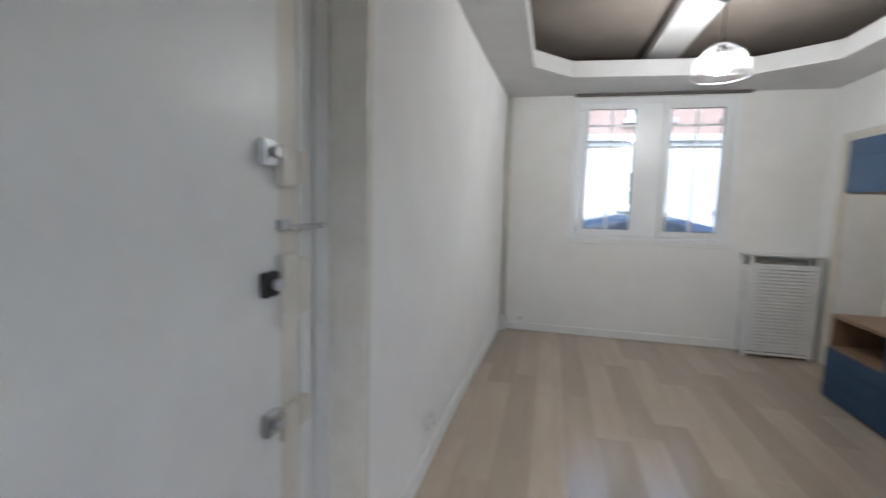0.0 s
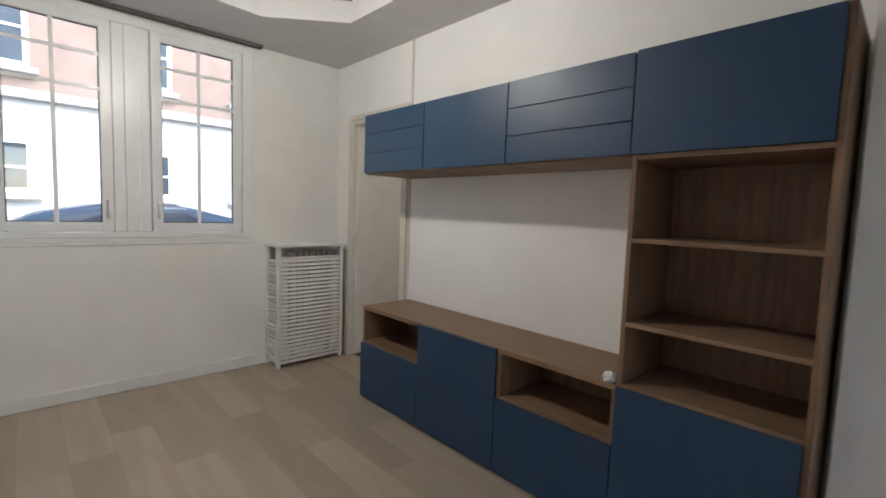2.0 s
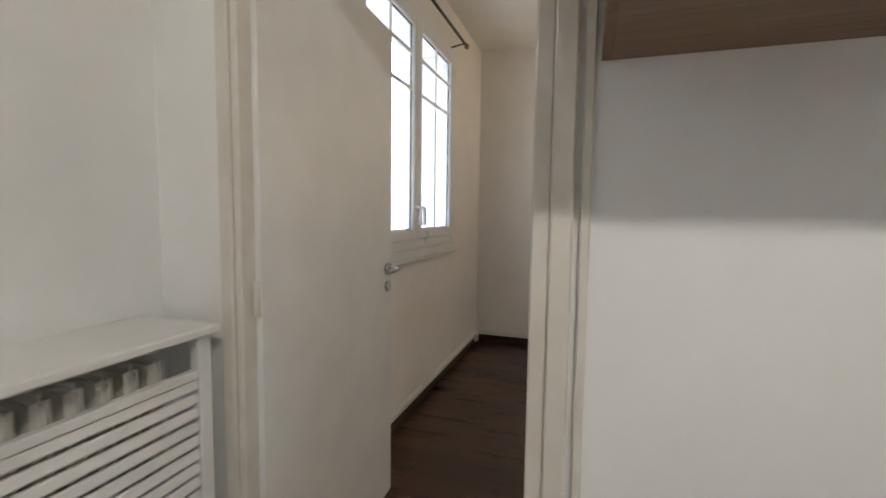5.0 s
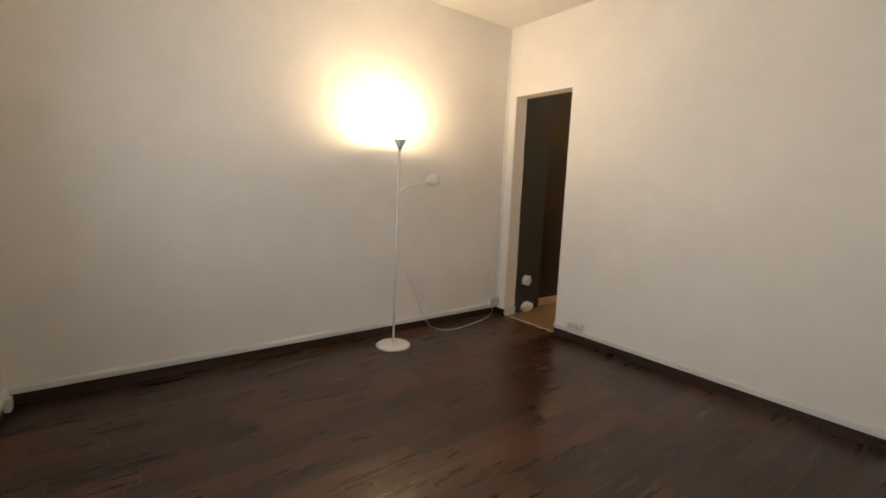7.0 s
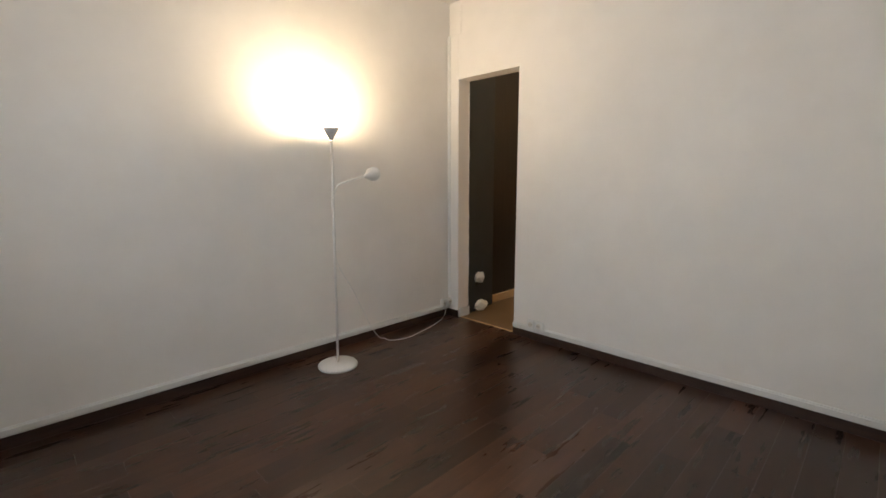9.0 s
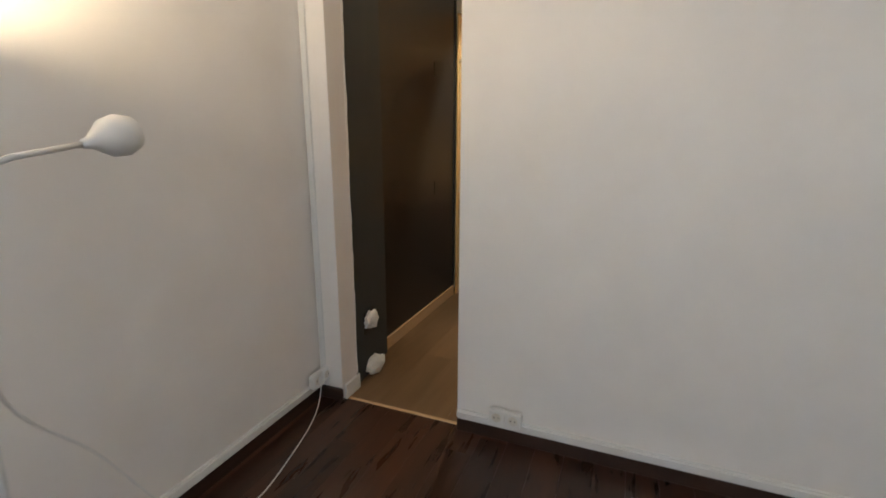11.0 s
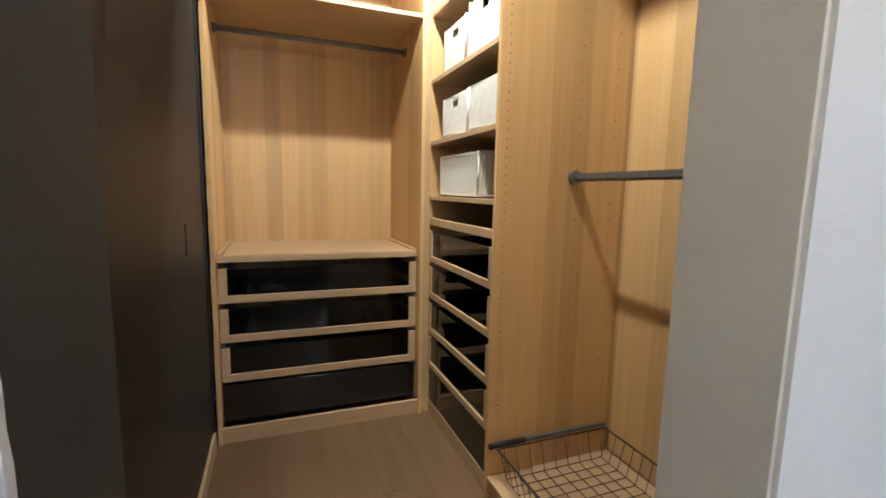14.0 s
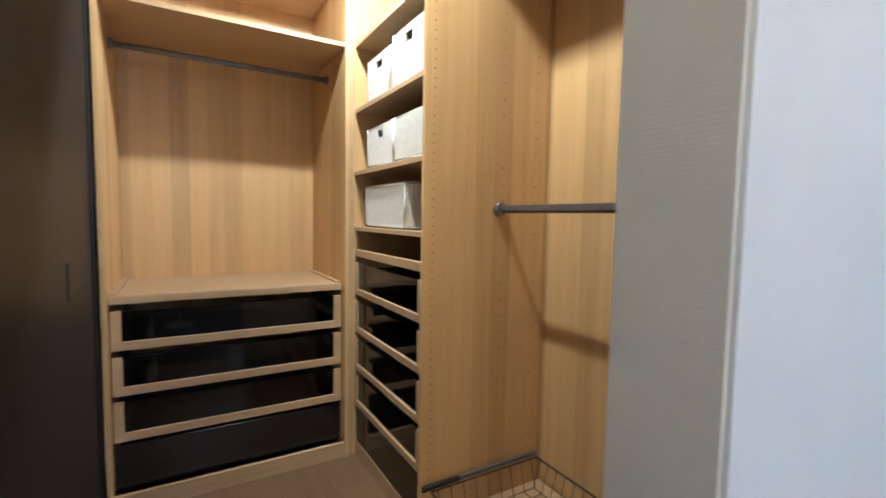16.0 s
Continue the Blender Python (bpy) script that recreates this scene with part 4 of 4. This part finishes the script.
part("pull_out_tray", bx(((TX0 + 0.05, a + 0.005, 0.20), (TX1 - 0.02, b_ - 0.005, 0.207)), ((TX1 - 0.03, a + 0.005, 0.207), (TX1 - 0.02, b_ - 0.005, 0.25))), BLACK, w, "dark pull out tray")
part("drawer_front", bx(((TX1 - 0.020, a + 0.002, 0.077), (TX1 - 0.014, b_ - 0.002, 0.255)), bevel=0.0015), BLACKGLASS, w, "black glass drawer front")
pin = bpy.data.meshes.new("peg_hole")
bm = bx(((-0.0025, 0.0, -0.0025), (0.0025, 0.0012, 0.0025)))
bm.to_mesh(pin)
bm.free()
pin.materials.append(WALNUT)
for x in (TX1 - 0.037, TX0 + 0.075, TX0 + 0.24):
    for i in range(62):
        if x != TX1 - 0.037 and i % 2:
            continue
        ob = new("peg_hole", pin)
        ob.parent = w
        ob.matrix_parent_inverse = w.matrix_basis.inverted()
        ob.location = (x, TYB, 0.25 + i * 0.032)

# open hanging section
HY0, HY1 = -4.884, -3.905
w = thing("wardrobe", ((TX0 + TX1) / 2, -4.4, 0), "light oak hanging section with a rail and a wire basket", "wardrobe", "closet wardrobes")
part("side_panel", bx(((TX0, HY1 - T, 0), (TX1 - 0.2, HY1, 2.36)), bevel=0.001), OAK, w)
part("back_panel", bx(((TX0, HY0 + 0.001, 0), (TX0 + 0.006, HY1 - T, 2.36))), OAK, w)
part("plinth", bx(((TX1 - 0.03, HY0 + 0.001, 0), (TX1 - 0.012, HY1 - T, 0.075)), bevel=0.001), OAK_PLAIN, w)
part("bottom_panel", bx(((TX0 + 0.006, HY0 + 0.001, 0.075), (TX1 - 0.003, HY1 - T, 0.093)), bevel=0.001), OAK_PLAIN, w)
part("top_panel", bx(((TX0 + 0.006, HY0 + 0.001, 2.342), (TX1, HY1 - T, 2.36)), bevel=0.001), OAK_PLAIN, w)
part("hanging_rail", bx(((2.045, HY0 + 0.001, 1.228), (2.065, HY1 - T, 1.258)), bevel=0.009, seg=4), RAILGREY, w, "grey steel hanging rail")
part("rail_holder", tube([(2.055, HY0 + 0.001, 1.243), (2.055, HY0 + 0.02, 1.243)], 0.026, 16), RAILGREY, w)
for y in (HY0 + 0.008, HY1 - T - 0.012):
    part("basket_runner", bx(((TX0 + 0.03, y - 0.006, 0.21), (TX1 - 0.02, y + 0.006, 0.228)), bevel=0.002), RAILGREY, w, "dark steel basket runner")
part("basket_handle", tube([(TX1 - 0.005, HY0 + 0.005, 0.215), (TX1 - 0.05, HY0 + 0.012, 0.222), (TX1 - 0.16, HY0 + 0.012, 0.222)], 0.011, 10), BLACK, w)

bk = thing("wire_basket", (2.1, -4.4, 0.1), "dark pull out wire basket in the hanging section", "basket")
bx0, bx1, by0, by1, bz0, bz1 = TX0 + 0.05, TX1 - 0.03, HY0 + 0.03, HY1 - T - 0.03, 0.102, 0.215
part("rim", tube([(bx0, by0, bz1), (bx1, by0, bz1), (bx1, by1, bz1), (bx0, by1, bz1), (bx0, by0, bz1)], 0.004, 8), WIRE, bk)
for i in range(19):
    y = by0 + (by1 - by0) * (i + 0.5) / 19
    part("wire", tube([(bx0, y, bz1), (bx0 + 0.03, y, bz0), (bx1 - 0.03, y, bz0), (bx1, y, bz1)], 0.0018, 6), WIRE, bk)
for i in range(9):
    x = bx0 + (bx1 - bx0) * (i + 0.5) / 9
    part("wire", tube([(x, by0, bz1), (x, by0 + 0.03, bz0), (x, by1 - 0.03, bz0), (x, by1, bz1)], 0.0018, 6), WIRE, bk)


# ---- storage boxes ----
def storage_box(y0, y1, z, h, depth, label, hole=True):
    x1 = TX1 - 0.03
    x0 = x1 - depth
    s = thing("storage_box", ((x0 + x1) / 2, (y0 + y1) / 2, z), label, "storage box", "white storage boxes")
    t = 0.006
    ym, hw = (y0 + y1) / 2, 0.034
    hz0, hz1 = z + h * 0.70, z + h * 0.88
    if hole:
        frontp = [((x1 - t, y0, z), (x1, y1, hz0)), ((x1 - t, y0, hz0), (x1, ym - hw, z + h)), ((x1 - t, ym + hw, hz0), (x1, y1, z + h)), ((x1 - t, ym - hw, hz1), (x1, ym + hw, z + h))]
    else:
        frontp = [((x1 - t, y0, z), (x1, y1, z + h))]
    part("body", bx(*frontp, ((x0, y0, z), (x0 + t, y1, z + h)), ((x0 + t, y0, z), (x1 - t, y0 + t, z + h)), ((x0 + t, y1 - t, z), (x1 - t, y1, z + h)), ((x0 + t, y0 + t, z), (x1 - t, y1 - t, z + t))), BASKET, s)
    for zz in (z + 0.006, z + h - 0.006):
        part("rim", tube([(x0, y0, zz), (x1, y0, zz), (x1, y1, zz), (x0, y1, zz), (x0, y0, zz)], 0.006, 8), BASKET, s)
    k = int((y1 - y0) / 0.013)
    for i in range(k):
        y = y0 + (y1 - y0) * (i + 0.5) / k
        top = hz0 - 0.004 if hole and abs(y - ym) < hw + 0.004 else z + h - 0.01
        part("rib", bx(((x1, y - 0.004, z + 0.01), (x1 + 0.0035, y + 0.004, top))), BASKET, s)
    k = int(depth / 0.016)
    for i in range(k):
        x = x0 + depth * (i + 0.5) / k
        part("rib", bx(((x - 0.005, y1, z + 0.01), (x + 0.005, y1 + 0.0035, z + h - 0.01))), BASKET, s)
    for cx, cy in ((x1, y0), (x1, y1), (x0, y0), (x0, y1)):
        part("corner_post", tube([(cx, cy, z), (cx, cy, z + h)], 0.006, 8), BASKET, s)


storage_box(-5.50, -5.26, 1.726, 0.19, 0.34, "bright white woven storage box with a handle hole")
storage_box(-5.22, -4.94, 1.726, 0.215, 0.34, "taller white woven storage box with a handle hole")
storage_box(-5.50, -5.22, 1.431, 0.178, 0.34, "white woven storage box with a handle hole")
storage_box(-5.20, -4.93, 1.431, 0.18, 0.34, "plain white ribbed storage box", False)
storage_box(-5.52, -5.10, 1.163, 0.185, 0.36, "wide white ribbed storage box", False)

cl = thing("closet_ceiling_lamp", (CLOSET[0], CLOSET[1], 2.79), "small white ceiling lamp holder with a lit bulb", "ceiling lamp")
part("holder", lathe([(0, 0), (0.045, 0), (0.045, -0.02), (0.02, -0.03), (0.02, -0.055), (0, -0.055)], (CLOSET[0], CLOSET[1], 2.79), 18), PLASTIC, cl)
part("shade", lathe([(0.03, 0.045), (0.06, 0.03), (0.075, 0.0), (0.073, 0.0), (0.058, 0.028), (0.03, 0.042)], CLOSET, 20), PLASTIC, cl, "small white downlight shade")
g = part("bulb", lathe([(0, -0.045), (0.022, -0.035), (0.03, 0), (0.018, 0.03), (0, 0.042)], CLOSET, 16), CUPGLOW, cl, "lit warm bulb")
g.visible_shadow = False

sp = thing("closet_spot", (SPOT[0], SPOT[1], SPOT[2]), "small lit wardrobe spot on a steel arm", "spot lamp")
part("arm", tube([(TX1 - 0.12, SPOT[1], 2.37), (TX1 - 0.08, SPOT[1], 2.46), (SPOT[0] - 0.01, SPOT[1], 2.47), (SPOT[0], SPOT[1], SPOT[2] + 0.045)], 0.005, 8), STEEL, sp)
part("arm_foot", bx(((TX1 - 0.16, SPOT[1] - 0.02, 2.361), (TX1 - 0.06, SPOT[1] + 0.02, 2.376)), bevel=0.003), STEEL, sp)
part("shade", lathe([(0.012, 0.05), (0.03, 0.03), (0.036, 0.0), (0.034, 0.0), (0.028, 0.028), (0.012, 0.046)], SPOT, 18), STEEL, sp, "small steel shade")
g = part("bulb", lathe([(0, -0.012), (0.016, -0.006), (0.018, 0.008), (0, 0.02)], SPOT, 14), CUPGLOW, sp, "small lit bulb")
g.visible_shadow = False

# ---- street outside ----
solid("ground", bx(((-300, -300, -0.5), (300, 300, -0.22))), ASPHALT, "street ground reaching the horizon", "ground")
solid("road", bx(((-60, 1.9, -0.22), (60, 6.4, -0.2))), ASPHALT, "dark asphalt road outside the windows", "road")
solid("pavement", bx(((-60, 0.345, -0.22), (60, 1.9, -0.08)), ((-60, 6.4, -0.22), (60, 8.0, -0.08)), bevel=0.01), KERB, "pale pavements along the street", "pavement")

house = thing("house", (0, 8.0, -0.1), "rendered town house with a white ground floor across the street", "house")
BY = 8.0
part("wall", bx(((-22, BY + 0.12, -0.1), (22, BY + 3.0, 3.3))), RENDER_W, house, "white rendered ground floor")
part("wall", bx(((-22, BY + 0.15, 3.3), (22, BY + 3.0, 6.1))), RENDER_P, house, "pinkish rendered upper floors")
part("cornice", bx(((-22, BY - 0.02, 3.16), (22, BY + 0.2, 3.34)), bevel=0.02), RENDER_W, house)
part("roof", prism([(-22, BY - 0.1), (22, BY - 0.1), (22, BY + 3.0), (-22, BY + 3.0)], 6.1, 6.5), ZINC, house)


def house_window(x, z0, z1, hw):
    zm = z0 + (z1 - z0) * 0.45
    part("window", bx(((x - hw, BY + 0.05, z0), (x - hw + 0.09, BY + 0.16, z1)), ((x + hw - 0.09, BY + 0.05, z0), (x + hw, BY + 0.16, z1)), ((x - 0.05, BY + 0.05, z0 + 0.09), (x + 0.05, BY + 0.16, z1 - 0.09)),
                      ((x - hw + 0.09, BY + 0.05, z0), (x + hw - 0.09, BY + 0.16, z0 + 0.09)), ((x - hw + 0.09, BY + 0.05, z1 - 0.09), (x + hw - 0.09, BY + 0.16, z1)), ((x - hw + 0.09, BY + 0.06, zm), (x - 0.05, BY + 0.15, zm + 0.05)), ((x + 0.05, BY + 0.06, zm), (x + hw - 0.09, BY + 0.15, zm + 0.05))), PVC, house)
    for s in (-1, 1):
        part("pane", bx(((x + s * 0.05, BY + 0.09, z0 + 0.09), (x + s * (hw - 0.09), BY + 0.115, z1 - 0.09))), DARKPANE, house)
    part("sill", bx(((x - hw - 0.12, BY - 0.06, z0 - 0.12), (x + hw + 0.12, BY + 0.14, z0 - 0.003)), bevel=0.01), RENDER_W, house)


for i in range(-5, 6):
    x = -0.1 + i * 2.35
    house_window(x, 1.40, 2.42, 0.52)
    house_window(x, 3.75, 5.3, 0.52)


def car(place, label):
    c = thing("car", place, label, "car", "parked cars")
    ox, oy, oz = place
    side = [(-2.1, 0.35), (-2.12, 0.75), (-1.95, 0.92), (-1.2, 1.0), (-0.55, 1.36), (0.0, 1.47), (0.75, 1.47), (1.45, 1.30), (1.85, 1.0), (2.1, 0.92), (2.12, 0.4)]
    bm = bmesh.new()
    rows = []
    for y, inset in ((-0.86, 0.0), (0.86, 0.0)):
        rows.append([bm.verts.new((ox + x, oy + y * (1.0 if z < 1.02 else 0.78), oz + z)) for x, z in side])
    n_ = len(side)
    bm.faces.new(rows[0])
    bm.faces.new(rows[1][::-1])
    for i in range(n_):
        bm.faces.new((rows[0][i], rows[1][i], rows[1][(i + 1) % n_], rows[0][(i + 1) % n_]))
    bmesh.ops.recalc_face_normals(bm, faces=bm.faces[:])
    bmesh.ops.bevel(bm, geom=bm.edges[:], offset=0.05, segments=3, affect="EDGES", clamp_overlap=True)
    for fc in bm.faces:
        fc.smooth = True
    part("body", bm, CARPAINT, c)
    for s in (-1, 1):
        for pts in ([(-0.95, 1.03), (-0.45, 1.33), (0.05, 1.40), (0.05, 1.03)], [(0.13, 1.03), (0.13, 1.40), (0.7, 1.40), (1.25, 1.27), (1.5, 1.03)]):
            bm = bmesh.new()
            vv = [bm.verts.new((ox + x, oy + s * (0.70 if z > 1.1 else 0.845), oz + z)) for x, z in pts]
            fc = bm.faces.new(vv)
            bm.normal_update()
            r = bmesh.ops.extrude_face_region(bm, geom=[fc])
            for v in r["geom"]:
                if isinstance(v, bmesh.types.BMVert):
                    v.co.y += s * 0.03
            bmesh.ops.recalc_face_normals(bm, faces=bm.faces[:])
            part("side_window", bm, DARKPANE, c)
        for x in (-1.3, 1.3):
            wh = part("wheel", tube([(ox + x, oy + s * 0.68, oz + 0.31), (ox + x, oy + s * 0.87, oz + 0.31)], 0.31, 24), RUBBER, c)
            part("rim", tube([(ox + x, oy + s * 0.86, oz + 0.31), (ox + x, oy + s * 0.885, oz + 0.31)], 0.19, 20), STEEL, wh)
    return c


car((-1.45, 3.0, -0.2), "grey blue parked hatchback at the kerb")
car((-6.8, 3.05, -0.2), "grey blue parked hatchback further along the kerb")

# ---- planks ----
planks(floor, -3.14, 0.04, -6.0, 0.0, 0.0, 0.193, 1.28, LAMINATE, 3)
planks(floor, 0.04, 1.62, -4.95, -3.80, 0.0, 0.193, 1.28, LAMINATE, 4)
planks(floor_bed, 0.045, 3.455, -3.755, 0.0, 0.0, 0.125, 0.86, PARQUET, 5)
planks(floor_closet, 1.78, 3.455, -6.32, -3.755, 0.0, 0.193, 1.28, CLOSETFLOOR, 6)
